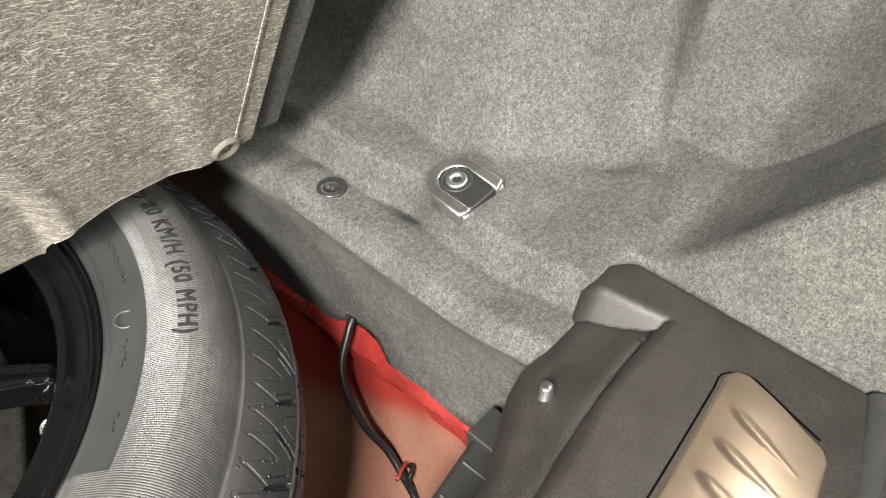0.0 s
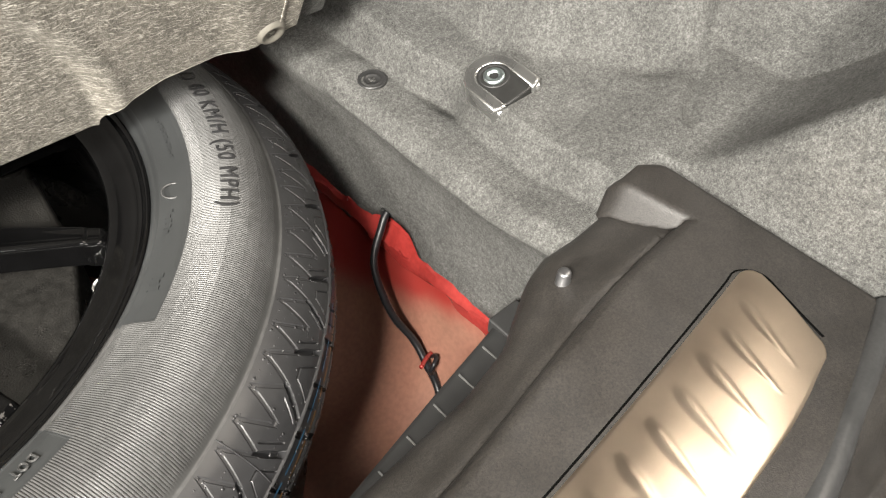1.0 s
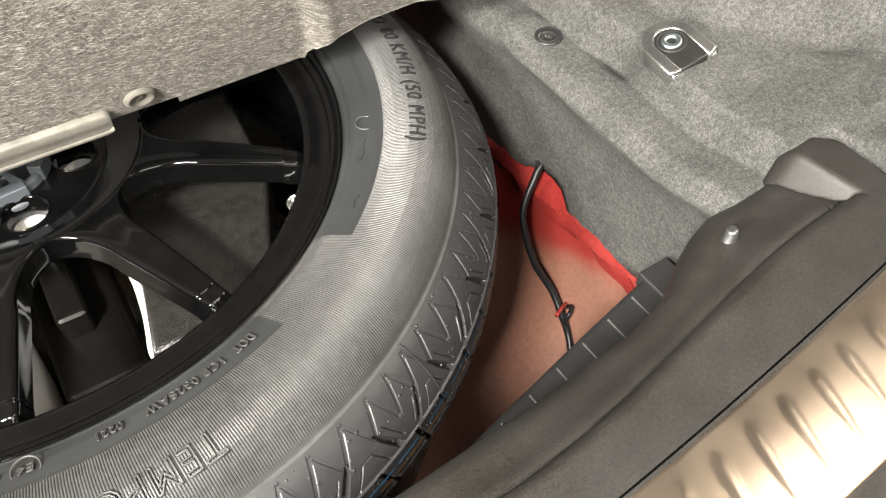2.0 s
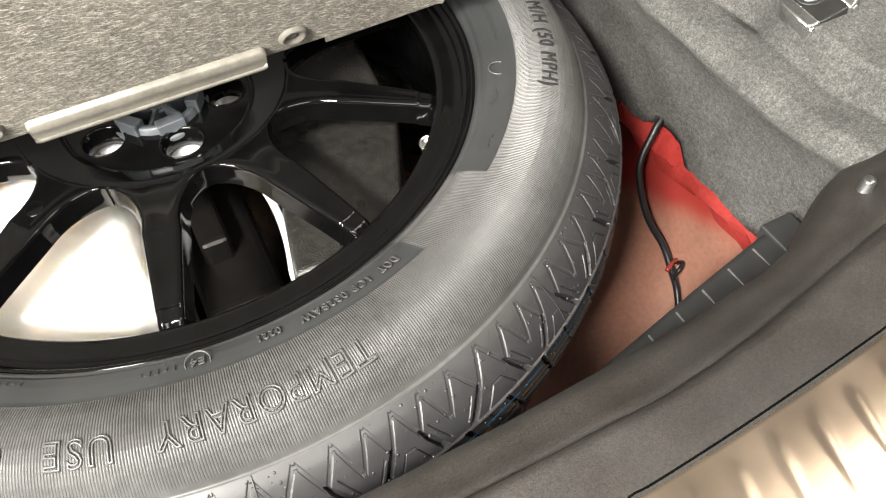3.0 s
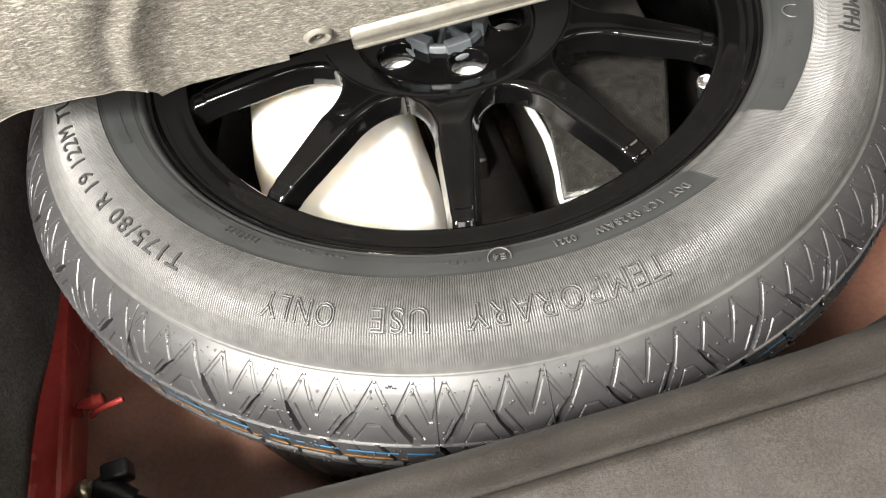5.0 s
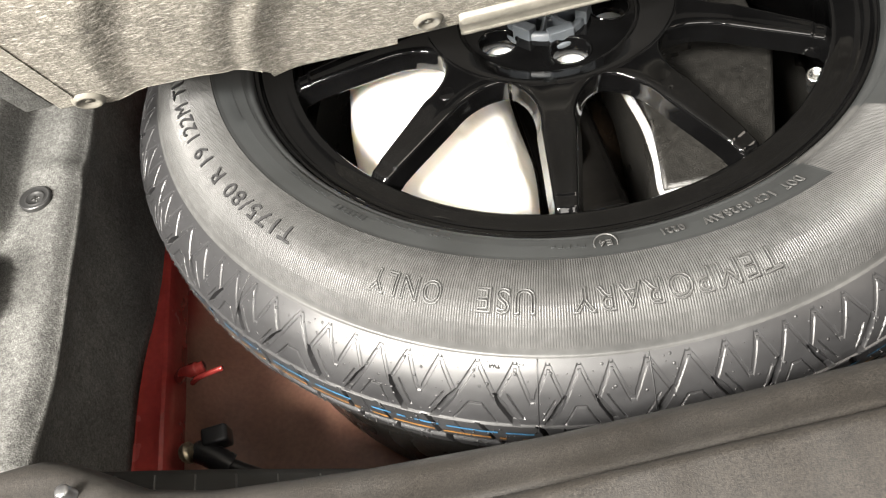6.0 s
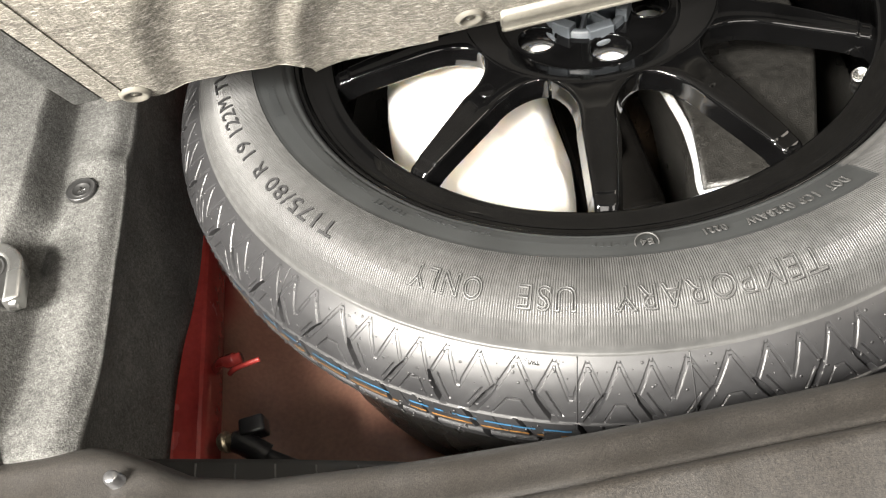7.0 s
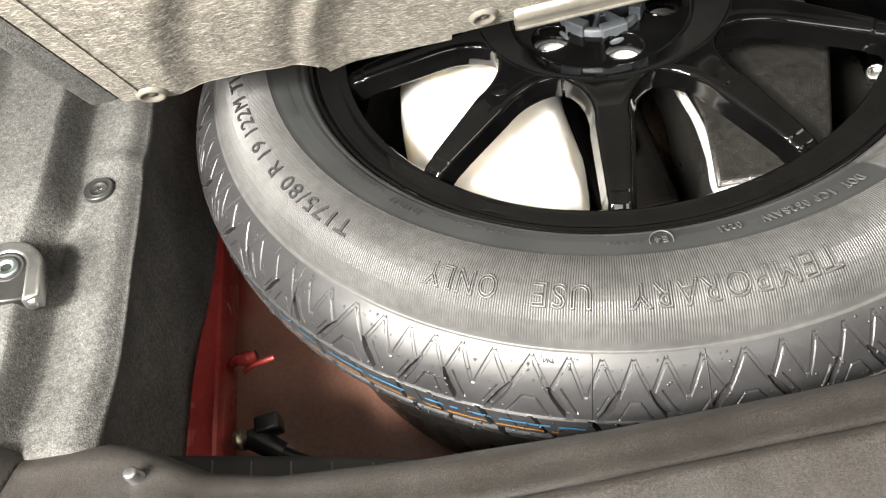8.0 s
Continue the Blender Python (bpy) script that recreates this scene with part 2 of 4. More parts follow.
def side_height(r):
    return float(np.interp(r, [p[0] for p in SIDEWALL], [p[1] for p in SIDEWALL]))


RIBS = 1250


def make_tyre(wheel):
    steps = RIBS * 4
    th = np.linspace(0, 2 * math.pi, steps, endpoint=False)
    deg = np.degrees(th)
    deg = np.where(deg > 180, deg - 360, deg)
    # sidewall, sampled finely in radius
    rad = np.concatenate([[p[0] for p in SIDEWALL[:6]], np.linspace(0.2755, 0.2868, 5), [0.2874], np.linspace(0.289, 0.3375, 15), [0.3387, 0.3398, 0.3412, 0.3424]])
    verts, kinds = [], []
    rib = np.where(np.arange(steps) % 4 == 0, -1.15, np.where(np.arange(steps) % 4 == 2, 0.60, 0.2))
    open_gap = smoothstep(-67.0, -66.0, deg) * (1 - smoothstep(-51.6, -50.6, deg))
    for r in rad:
        z = side_height(min(r, 0.3395)) - max(0, r - 0.3395) * 0.9
        if 0.3393 < r < 0.3420:
            z -= 0.0016
        ribs = (smoothstep(0.2868, 0.2878, r) + (1 - smoothstep(0.2868, 0.2878, r)) * smoothstep(0.2655, 0.2675, r) * open_gap) * (1 - smoothstep(0.3375, 0.3390, r))
        lift = np.where(r < 0.2872, -0.0006 * (1 - open_gap) * smoothstep(0.2655, 0.267, r), 0.0)
        zz = z + lift + 0.00034 * rib * ribs
        verts += list(zip(r * np.cos(th), r * np.sin(th), zz))
    n_side = len(rad)
    # the hidden lower sidewall and the bead
    for r, z in [(0.3440, 0.1395), (0.345, 0.020), (0.340, 0.012), (0.325, 0.002), (0.305, -0.001), (0.28, 0.006), (0.256, 0.025), (0.250, 0.03)]:
        verts += list(zip(r * np.cos(th), r * np.sin(th), np.full(steps, z)))
    rows = len(verts) // steps
    tyre = mesh_object("tyre", verts, grid_faces(rows, steps, True), RUBBER, wheel, "black rubber temporary-use tyre with ribbed sidewall and zigzag tread")
    me = tyre.data
    me.materials.append(BAND_RUBBER)
    flags = np.ones(len(me.polygons), bool)
    mats = np.zeros(len(me.polygons), np.int32)
    for i in range(rows - 1):
        if i < n_side - 1:
            r = 0.5 * (rad[i] + rad[i + 1])
            if r > 0.265 and r < 0.3385:
                flags[i * steps:(i + 1) * steps] = False
            if r < 0.2872:
                mats[i * steps:(i + 1) * steps] = np.where(open_gap > 0.5, 0, 1)
    me.polygons.foreach_set("use_smooth", flags)
    me.polygons.foreach_set("material_index", mats)
    return tyre


TREAD = spline([(0.3424, 0.1449, 0), (0.3510, 0.1390, 0), (0.3610, 0.1295, 0), (0.3695, 0.1170, 0), (0.3738, 0.1020, 0), (0.3750, 0.0900, 0), (0.3740, 0.0780, 0)], 150)


def tread_frame(i):
    """Outward direction of the tread's section at sample i."""
    way = (TREAD[min(i + 1, len(TREAD) - 1)] - TREAD[max(i - 1, 0)]).normalized()
    out = Vector((-way.y, way.x, 0))
    return out if out.x > 0 else -out


PERIODS = 35


def tread_turn(th):
    """Pattern periods counted round the tread, three teeth each; their pitch varies a little."""
    a = th + radians(117.4)
    return a * PERIODS / (2 * math.pi) - 0.0437 * (1 - np.cos(18 * a))


def make_tread(tyre):
    """A flat-bottomed zigzag band, slanted slots, thin cuts beside them and a mould ridge, cut into the turned tread."""
    th = np.concatenate([np.linspace(radians(-190), radians(8), 3400), np.linspace(radians(8), radians(170), 500)[1:-1]])
    steps = len(th)
    p3 = tread_turn(th) % 1.0
    per = 2 * math.pi * 0.365 / PERIODS
    # zigzag centre line: one valley in three is deeper and flat
    tooth = (p3 * 3) % 1.0
    wave = np.abs(2 * tooth - 1)
    low = (p3 < 1 / 6) | (p3 > 5 / 6)
    tri = np.clip(wave * 1.22 - 0.10, 0, np.where(low, 0.98, 1.04))
    reach = np.where(low, 0.0215, 0.0185)
    zig = 0.0050 + reach * tri
    flat = (wave * 1.22 - 0.10 >= np.where(low, 0.98, 1.04)) | (wave < 0.085)
    lean = np.where(flat, 1.0, 1 / np.hypot(1, reach * 2 * 1.22 / (per / 3)))
    length = [0.0]
    for p, q in zip(TREAD, TREAD[1:]):
        length.append(length[-1] + (q - p).length)

    def band(dist, width, edge=0.00028):
        return 1 - smoothstep(width - edge, width + edge, np.abs(dist))

    def across(at, slope, s_, start):
        """Distance round the tread from a slot that begins at the phase at and leans by slope."""
        return ((p3 - at - slope * (s_ - start) / per + 0.5) % 1.0 - 0.5) * per

    verts = []
    for i, p in enumerate(TREAD):
        out, s_ = tread_frame(i), length[i]
        gate = lambda a, b: float(smoothstep(a - 0.0006, a + 0.0006, s_) * (1 - smoothstep(b - 0.0006, b + 0.0006, s_)))
        depth = -0.00055 * band((s_ - zig) * lean, 0.00125, 0.0003)
        wide = 0.0010 + 0.0014 * float(smoothstep(0.022, 0.030, s_))
        depth = np.minimum(depth, -0.0042 * band(across(0.333, -0.62, s_, 0.0235), wide) * gate(0.0225, 0.0425))
        depth = np.minimum(depth, -0.0042 * band(across(0.667, 0.62, s_, 0.0235), wide) * gate(0.0225, 0.0425))
        # thin cuts: beside the slots and round the trapezoid between them
        depth = np.minimum(depth, -0.0011 * band(across(0.333 - 0.115, -0.62, s_, 0.0265), 0.00045) * gate(0.0255, 0.0385))
        depth = np.minimum(depth, -0.0011 * band(across(0.667 + 0.115, 0.62, s_, 0.0235), 0.0006) * gate(0.0225, 0.0385))
        depth = np.minimum(depth, -0.0011 * band(across(0.445, -0.62, s_, 0.0295), 0.00045) * gate(0.0295, 0.0425))
        depth = np.minimum(depth, -0.0011 * band(across(0.555, 0.62, s_, 0.0295), 0.00045) * gate(0.0295, 0.0425))
        depth = np.minimum(depth, -0.0009 * band(s_ - 0.0298, 0.0005) * band(((p3 - 0.5 + 0.5) % 1.0 - 0.5) * per, 0.055 * per))
        # crown beyond the ridge: cross slots and a groove round the tyre
        depth = np.minimum(depth, -0.0050 * band(across(0.06, 0.45, s_, 0.045), 0.0019) * gate(0.0440, 0.090))
        depth = np.minimum(depth, -0.0040 * band(across(0.52, 0.45, s_, 0.045), 0.0013) * gate(0.0440, 0.090))
        depth = np.minimum(depth, -0.0012 * band(across(0.30, 0.45, s_, 0.045), 0.0005) * gate(0.048, 0.060))
        depth = depth + 0.0016 * math.exp(-((s_ - 0.0440) / 0.0008) ** 2) - 0.0030 * math.exp(-((s_ - 0.0680) / 0.0030) ** 4)
        depth = depth - 0.0008 * float(smoothstep(0.0450, 0.0460, s_))
        r, z = p.x + out.x * depth, p.y + out.y * depth
        verts += list(zip(r * np.cos(th), r * np.sin(th), z))
    for r, z in ((0.3690, 0.068), (0.3610, 0.055), (0.3540, 0.042), (0.3490, 0.030), (0.345, 0.021)):
        verts += list(zip(r * np.cos(th), r * np.sin(th), np.full(steps, z)))
    ob = mesh_object("tread", verts, grid_faces(len(TREAD) + 5, steps, True), TREAD_RUBBER, tyre, sharp=20)
    # moulding seams across the shoulder
    for a in (-105.7, -94.8, -60.0, -141.0):
        pts = [((TREAD[i].x + 0.0002 * tread_frame(i).x) * math.cos(radians(a)), (TREAD[i].x + 0.0002 * tread_frame(i).x) * math.sin(radians(a)), TREAD[i].y + 0.0002 * tread_frame(i).y) for i in range(0, 98, 10)]
        tube("mould_seam", pts, 0.0005, TREAD_RUBBER, ob, n=30, sides=5)
    # rubber nibs in loose rows over the blocks
    rng = random.Random(5)
    nv, nf = [], []
    for k in range(1500):
        a = rng.uniform(-math.pi, 0.3)
        i = min(len(TREAD) - 2, (12 + 9 * rng.randrange(9)) + rng.randrange(-2, 3)) if k < 700 else rng.randrange(86, 146)
        out = tread_frame(i)
        radial = Vector((math.cos(a) * out.x, math.sin(a) * out.x, out.y))
        c = Vector((TREAD[i].x * math.cos(a), TREAD[i].x * math.sin(a), TREAD[i].y)) - radial * 0.0003
        side = radial.cross(Vector((0, 0, 1))).normalized()
        up = radial.cross(side)
        k0 = len(nv)
        w0 = rng.choice((0.0004, 0.0005, 0.0006, 0.0010))
        for h, w in ((0.0, w0 * 1.15), (0.00045, w0)):
            nv += [c + radial * h + w * (math.cos(q) * side + math.sin(q) * up) for q in (math.pi / 4 * m for m in range(8))]
        nf += [(k0 + m, k0 + (m + 1) % 8, k0 + 8 + (m + 1) % 8, k0 + 8 + m) for m in range(8)] + [tuple(range(k0 + 8, k0 + 16))]
    tagged(mesh_object("nib_texture", nv, nf, TREAD_RUBBER, ob), kind="stuff")
    return ob


def text_mesh(text, size, outline):
    cu = bpy.data.curves.new("letters", "FONT")
    cu.body, cu.size = text, size
    cu.space_character = 1.18
    cu.resolution_u = 3
    if outline:
        cu.fill_mode, cu.bevel_depth, cu.bevel_resolution = "NONE", outline, 1
    else:
        cu.extrude = 0.0006
    tmp = new("letters", cu)
    me = bpy.data.meshes.new_from_object(tmp.evaluated_get(bpy.context.evaluated_depsgraph_get()))
    bpy.data.objects.remove(tmp)
    bpy.data.curves.remove(cu)
    # cut across the letters, so that long strokes follow the curved sidewall
    bm = bmesh.new()
    bm.from_mesh(me)
    for k in range(1, 10):
        bmesh.ops.bisect_plane(bm, geom=bm.verts[:] + bm.edges[:] + bm.faces[:], dist=1e-6, plane_co=(0, 0.08 * size * k, 0), plane_no=(0, 1, 0))
    bm.to_mesh(me)
    bm.free()
    return me


def bend_text(name, text, size, base_r, start, end, tyre, outline=0.0, mat=LETTER, lift=0.0005):
    """Letters laid round the sidewall, tops outwards, read clockwise from start to end degrees."""
    me = text_mesh(text, size, outline)
    xs = [v.co.x for v in me.vertices]
    x0, x1 = min(xs), max(xs)
    for v in me.vertices:
        f = (v.co.x - x0) / (x1 - x0)
        a = radians(start + (end - start) * f)
        r = base_r + v.co.y
        v.co = (r * math.cos(a), r * math.sin(a), side_height(r) + lift + v.co.z)
    me.name = name
    me.materials.clear()
    me.materials.append(mat)
    ob = new(name, me)
    ob.parent = tyre
    return ob


def arc_bar(name, r0, r1, a0, a1, tyre, mat=LETTER, lift=0.0004, n=10):
    verts = []
    for r in (r0, r1):
        for k in range(n):
            a = radians(a0 + (a1 - a0) * k / (n - 1))
            verts.append((r * math.cos(a), r * math.sin(a), side_height(r) + lift))
    for r in (r0, r1):
        for k in range(n):
            a = radians(a0 + (a1 - a0) * k / (n - 1))
            verts.append((r * math.cos(a), r * math.sin(a), side_height(r) - 0.001))
    faces = grid_faces(2, n) + [(k, k + 1, 2 * n + k + 1, 2 * n + k) for k in range(n - 1)] + [(n + k, n + k + 1, 3 * n + k + 1, 3 * n + k) for k in range(n - 1)]
    return mesh_object(name, verts, faces, mat, tyre, smooth=False)


def tread_stripe(name, z, width, mat, tyre, seed):
    """A painted line round the tread, broken where the slots cross it and where it has rubbed off."""
    steps = 1500
    a = np.linspace(radians(-190), radians(10), steps)
    r = np.interp(z, [p.y for p in reversed(TREAD)], [p.x for p in reversed(TREAD)]) - 0.0008 + 0.00025
    verts = [(r * math.cos(t), r * math.sin(t), zz + 0.0005 * noise.noise((t * 40, seed, 0))) for zz in (z, z + width) for t in a]
    gap = [abs((float(tread_turn(t)) * 2 + 0.1 * seed) % 1.0 - 0.5) < 0.07 or noise.noise((t * 22, seed, 1)) < -0.2 for t in a]
    faces = [f for k, f in enumerate(grid_faces(2, steps)) if not gap[k]]
    return mesh_object(name, verts, faces, mat, tyre)


ARCH_IN, ARCH_OUT = 0.1080, 0.150


def spoke_half(r):
    """Half width of a spoke's face at radius r: full sector inside the arches, then slim and tapering, flared at the rim."""
    full = r * math.sin(radians(18))
    slim = 0.0136
    if r <= ARCH_IN:
        return full
    gap = ARCH_OUT * math.sin(radians(18)) - slim
    if r < ARCH_OUT:
        return full - gap * math.sqrt(1 - ((ARCH_OUT - r) / (ARCH_OUT - ARCH_IN)) ** 2) * (0.75 + 0.25 * (r - ARCH_IN) / (ARCH_OUT - ARCH_IN))
    return slim - 0.0045 * (r - ARCH_OUT) / 0.065


def face_top(r):
    """Height of the spokes' faces, with a small step near the rim."""
    return 0.1485 - 0.115 * max(0.0, r - 0.150) - 0.0012 * float(smoothstep(0.2110, 0.2135, r)) - 0.004 * float(smoothstep(0.2205, 0.2272, r))


def make_spoke(rim, turn_deg):
    radii = np.concatenate([[0.1058, 0.1068], ARCH_IN + (ARCH_OUT - ARCH_IN) * (1 - np.cos(np.linspace(0, math.pi / 2, 26))), np.linspace(0.153, 0.2095, 12), np.linspace(0.2110, 0.2275, 18)])
    verts = []
    for r in radii:
        w = spoke_half(r)
        free = max(0.0, r * math.sin(radians(18)) - w)
        b = min(0.0042, free * 1.2 + 0.0001)
        top = face_top(r)
        deep = 0.018 + 0.002 * float(smoothstep(0.19, 0.235, r))
        # the face is slightly hollow between crisp rounded edges
        half = [(0.0, top - 0.0007), (max(0.0, (w - b) * 0.6), top - 0.0004), (max(0.0, w - b), top)]
        for k in range(1, 7):
            t = math.pi / 2 * k / 6
            half.append((w - b + b * math.sin(t), top - b + b * math.cos(t)))
        flare = min(1, free / 0.01)
        half += [(w + 0.0016 * flare, top - 0.6 * deep), (w + 0.0030 * flare, top - deep + 0.0012), (w + 0.0022 * flare, top - deep)]
        row = [(-y, z) for y, z in reversed(half[1:])] + half
        a = radians(turn_deg)
        for y, z in row:
            x = math.sqrt(max(r * r - y * y, 1e-6))
            verts.append((x * math.cos(a) - y * math.sin(a), x * math.sin(a) + y * math.cos(a), z))
    cols = len(verts) // len(radii)
    faces = grid_faces(len(radii), cols)
    faces += [(i * cols, (i + 1) * cols, (i + 2) * cols - 1, (i + 1) * cols - 1) for i in range(len(radii) - 1)]
    return mesh_object("spoke", verts, faces, GLOSS, rim, sharp=42)


def circle(x, y, r, n):
    return [(x + r * math.cos(2 * math.pi * k / n), y + r * math.sin(2 * math.pi * k / n)) for k in range(n)]


SPOKE_0, LUG_0, LUG_R = -101.2, -83.4, 0.0530


def make_rim(wheel):
    rim = revolve("rim", [(0.2265, 0.1240), (0.2252, 0.1300), (0.2249, 0.1345), (0.2256, 0.1366), (0.2275, 0.1376), (0.2330, 0.1382), (0.2400, 0.1390), (0.2438, 0.1402), (0.2450, 0.1412), (0.2462, 0.1410), (0.2495, 0.1425), (0.2515, 0.1455), (0.2530, 0.1488), (0.2550, 0.1500), (0.2566, 0.1485), (0.2566, 0.1440),
                          (0.2480, 0.1300), (0.2480, 0.03), (0.2555, 0.024), (0.2555, 0.020), (0.2460, 0.022), (0.2320, 0.04), (0.2300, 0.085), (0.2285, 0.110), (0.2265, 0.1240)],
                  220, GLOSS, wheel, "gloss black painted steel rim barrel and flange")
    for k in range(10):
        make_spoke(rim, SPOKE_0 + 36 * k - (1.5 if k in (8, 9) else 0.0))
    holes = [circle(LUG_R * math.cos(radians(LUG_0 + 72 * k)), LUG_R * math.sin(radians(LUG_0 + 72 * k)), 0.0172, 28) for k in range(5)]
    holes.append(circle(0, 0, 0.034, 40))
    face = curve_mesh("hub_face", [circle(0, 0, 0.0765, 90)] + holes, 0.0045, 0.0012, GLOSS, rim, "gloss black hub face with five lug holes", 2)
    for v in face.data.vertices:
        v.co.z += 0.1260
    face.data.polygons.foreach_set("use_smooth", [abs(p.normal.z) < 0.97 for p in face.data.polygons])
    # dimple on the face of one spoke
    a = radians(SPOKE_0 - 38.4)
    revolve("dimple", [(0.0072, -0.0003), (0.0067, 0.0004), (0.0061, 0.0005), (0.0054, 0.0002), (0.0, 0.0001)], 28, GLOSS, rim, centre=(0.135 * math.cos(a), 0.135 * math.sin(a), face_top(0.135) - 0.0005))
    for k in range(5):
        a = radians(LUG_0 + 72 * k)
        c = (LUG_R * math.cos(a), LUG_R * math.sin(a), 0)
        revolve("lug_seat", [(0.0182, 0.1300), (0.0178, 0.1324), (0.0170, 0.1328), (0.0160, 0.1314), (0.0152, 0.1250), (0.0138, 0.1215), (0.0134, 0.1160), (0.019, 0.115)], 32, GLOSS, rim, centre=c)
    revolve("hub_ring", [(0.1075, 0.1474), (0.1062, 0.1484), (0.1048, 0.1481), (0.0970, 0.1448), (0.0880, 0.1410), (0.0810, 0.1376), (0.0785, 0.1364), (0.0772, 0.1350), (0.0764, 0.1334), (0.0755, 0.1326), (0.0740, 0.1322), (0.0735, 0.1290)], 160, GLOSS, rim)
    revolve("hub_bore", [(0.034, 0.1335), (0.0325, 0.134), (0.0318, 0.132), (0.0318, 0.110), (0.036, 0.110)], 60, GLOSS, rim)
    return rim


wheel = tagged(empty("spare_wheel"), "black temporary spare wheel lying flat in the boot well", "wheel")
tyre = make_tyre(wheel)
make_tread(tyre)
rim = make_rim(wheel)
bend_text("lettering", "TEMPORARY", 0.0200, 0.3110, -79.7, -101.9, tyre, 0.00065, RUBBER, 0.0006)
bend_text("lettering", "USE", 0.0200, 0.3110, -105.7, -112.1, tyre, 0.00065, RUBBER, 0.0006)
bend_text("lettering", "ONLY", 0.0200, 0.3105, -116.0, -124.8, tyre, 0.00065, RUBBER, 0.0006)
bend_text("lettering", "T175/80 R 19 122M TU", 0.0165, 0.3075, -136.6, -176.3, tyre)
bend_text("lettering", "D 80 KM/H (50 MPH)", 0.0165, 0.3065, -4.5, -33.5, tyre)
bend_text("lettering", "TWI", 0.0042, 0.3455, -109.4, -110.5, tyre, 0.0, LETTER, -0.0052)
bend_text("lettering", "DOT", 0.0100, 0.2725, -69.4, -72.4, tyre, 0.0004, RUBBER)
bend_text("lettering", "1CP 0328AW", 0.0100, 0.2720, -74.0, -84.2, tyre, 0.0004, RUBBER)
bend_text("lettering", "0221", 0.0090, 0.2712, -86.6, -89.6, tyre, 0.0004, RUBBER)
bend_text("lettering", "E4", 0.0090, 0.2712, -96.1, -97.8, tyre, 0.0004, RUBBER)
for a0, a1, r0, r1 in ((-99.6, -104.5, 0.2715, 0.2755), (-131, -137, 0.2715, 0.2765), (-123, -130, 0.2670, 0.2705), (-139, -148, 0.2665, 0.2705), (-118, -121.5, 0.2675, 0.2705),
                       (-163, -172, 0.2735, 0.2785), (-20.5, -10, 0.2745, 0.2770), (-31.5, -36.5, 0.270, 0.2745), (-43.5, -46.5, 0.2715, 0.2790)):
    n = max(2, int(abs(a1 - a0) / 0.85))
    for k in range(n):
        w = (a1 - a0) / n
        arc_bar("moulded_mark", r0, r1 - 0.0012 * (k % 3 == 1), a0 + w * k, a0 + w * (k + 0.5), tyre, BAND_RUBBER, 0.0003, n=3)
for a, r in ((-96.95, 0.2745), (-27.8, 0.2740)):
    c = (r * math.cos(radians(a)), r * math.sin(radians(a)), side_height(r))
    revolve("moulded_ring", [(0.0078, -0.0002), (0.0076, 0.0006), (0.0070, 0.0006), (0.0068, -0.0002)], 30, RUBBER, tyre, centre=c)
tread_stripe("paint_stripe", 0.1025, 0.0024, BLUE, tyre, 1.0)
tread_stripe("paint_stripe", 0.0965, 0.0020, ORANGE, tyre, 2.0)
# valve and balance mark
valve = revolve("valve", [(0.0, 0.0), (0.0075, 0.0), (0.0075, 0.004), (0.0062, 0.005), (0.0062, 0.016), (0.0066, 0.0165), (0.0066, 0.0225), (0.0058, 0.0240), (0.0046, 0.0240), (0.0042, 0.0225), (0.0, 0.0222)], 26, CHROME, wheel, "silver tyre valve")
valve.matrix_local = pose(0.1845, -0.1290, 0.1010, 14, -22, 0)

# ---- wheel clamp in the hub ----
clamp = tagged(empty("wheel_clamp", (0, 0, 0.13)), "blue-grey plastic clamp nut on a threaded steel rod in the hub", "clamp")


def clamp_part(ob):
    ob.parent = clamp
    ob.matrix_parent_inverse = Matrix.Translation((0, 0, -0.13))
    return ob


clamp_part(revolve("cup", [(0.0290, 0.116), (0.0298, 0.1365), (0.0308, 0.1380), (0.0345, 0.1380), (0.0358, 0.1366), (0.0364, 0.1300), (0.0372, 0.1284), (0.0392, 0.1278), (0.0396, 0.1262), (0.0390, 0.1240), (0.0330, 0.1120)], 64, GREY_PLASTIC))
clamp_part(revolve("base", [(0.0, 0.119), (0.012, 0.119), (0.014, 0.1165), (0.030, 0.1165)], 40, TRIM))
for a0, w, top in ((-140, 0.0090, 0.1425), (-84, 0.0110, 0.1400), (-30, 0.0085, 0.1440), (50, 0.0085, 0.1425), (140, 0.0090, 0.1425)):
    bm = bmesh.new()
    box(bm, 0.0270, 0.0372, -w, w, 0.124, top, 0.0014)
    bmesh.ops.rotate(bm, cent=(0, 0, 0), matrix=Matrix.Rotation(radians(a0), 3, "Z"), verts=bm.verts)
    clamp_part(part("tab", bm, GREY_PLASTIC))
for a0 in (-115, -60, 5, 75, 150):
    bm = bmesh.new()
    box(bm, 0.0060, 0.0300, -0.0016, 0.0016, 0.117, 0.1345, 0.0006)
    bmesh.ops.rotate(bm, cent=(0, 0, 0), matrix=Matrix.Rotation(radians(a0), 3, "Z"), verts=bm.verts)
    clamp_part(part("web", bm, GREY_PLASTIC))
clamp_part(tube("threaded_rod", [(0, 0, -0.12), (0, 0, 0.0), (0, 0, 0.1), (0, 0, 0.186)], 0.0046, ZINC, label="zinc-plated threaded rod", n=220, sides=14, ribbed=0.13))
clamp_part(revolve("collar", [(0.0046, 0.132), (0.0085, 0.132), (0.0096, 0.1305), (0.0102, 0.117), (0.0046, 0.117)], 6, GREY_PLASTIC, smooth=False))

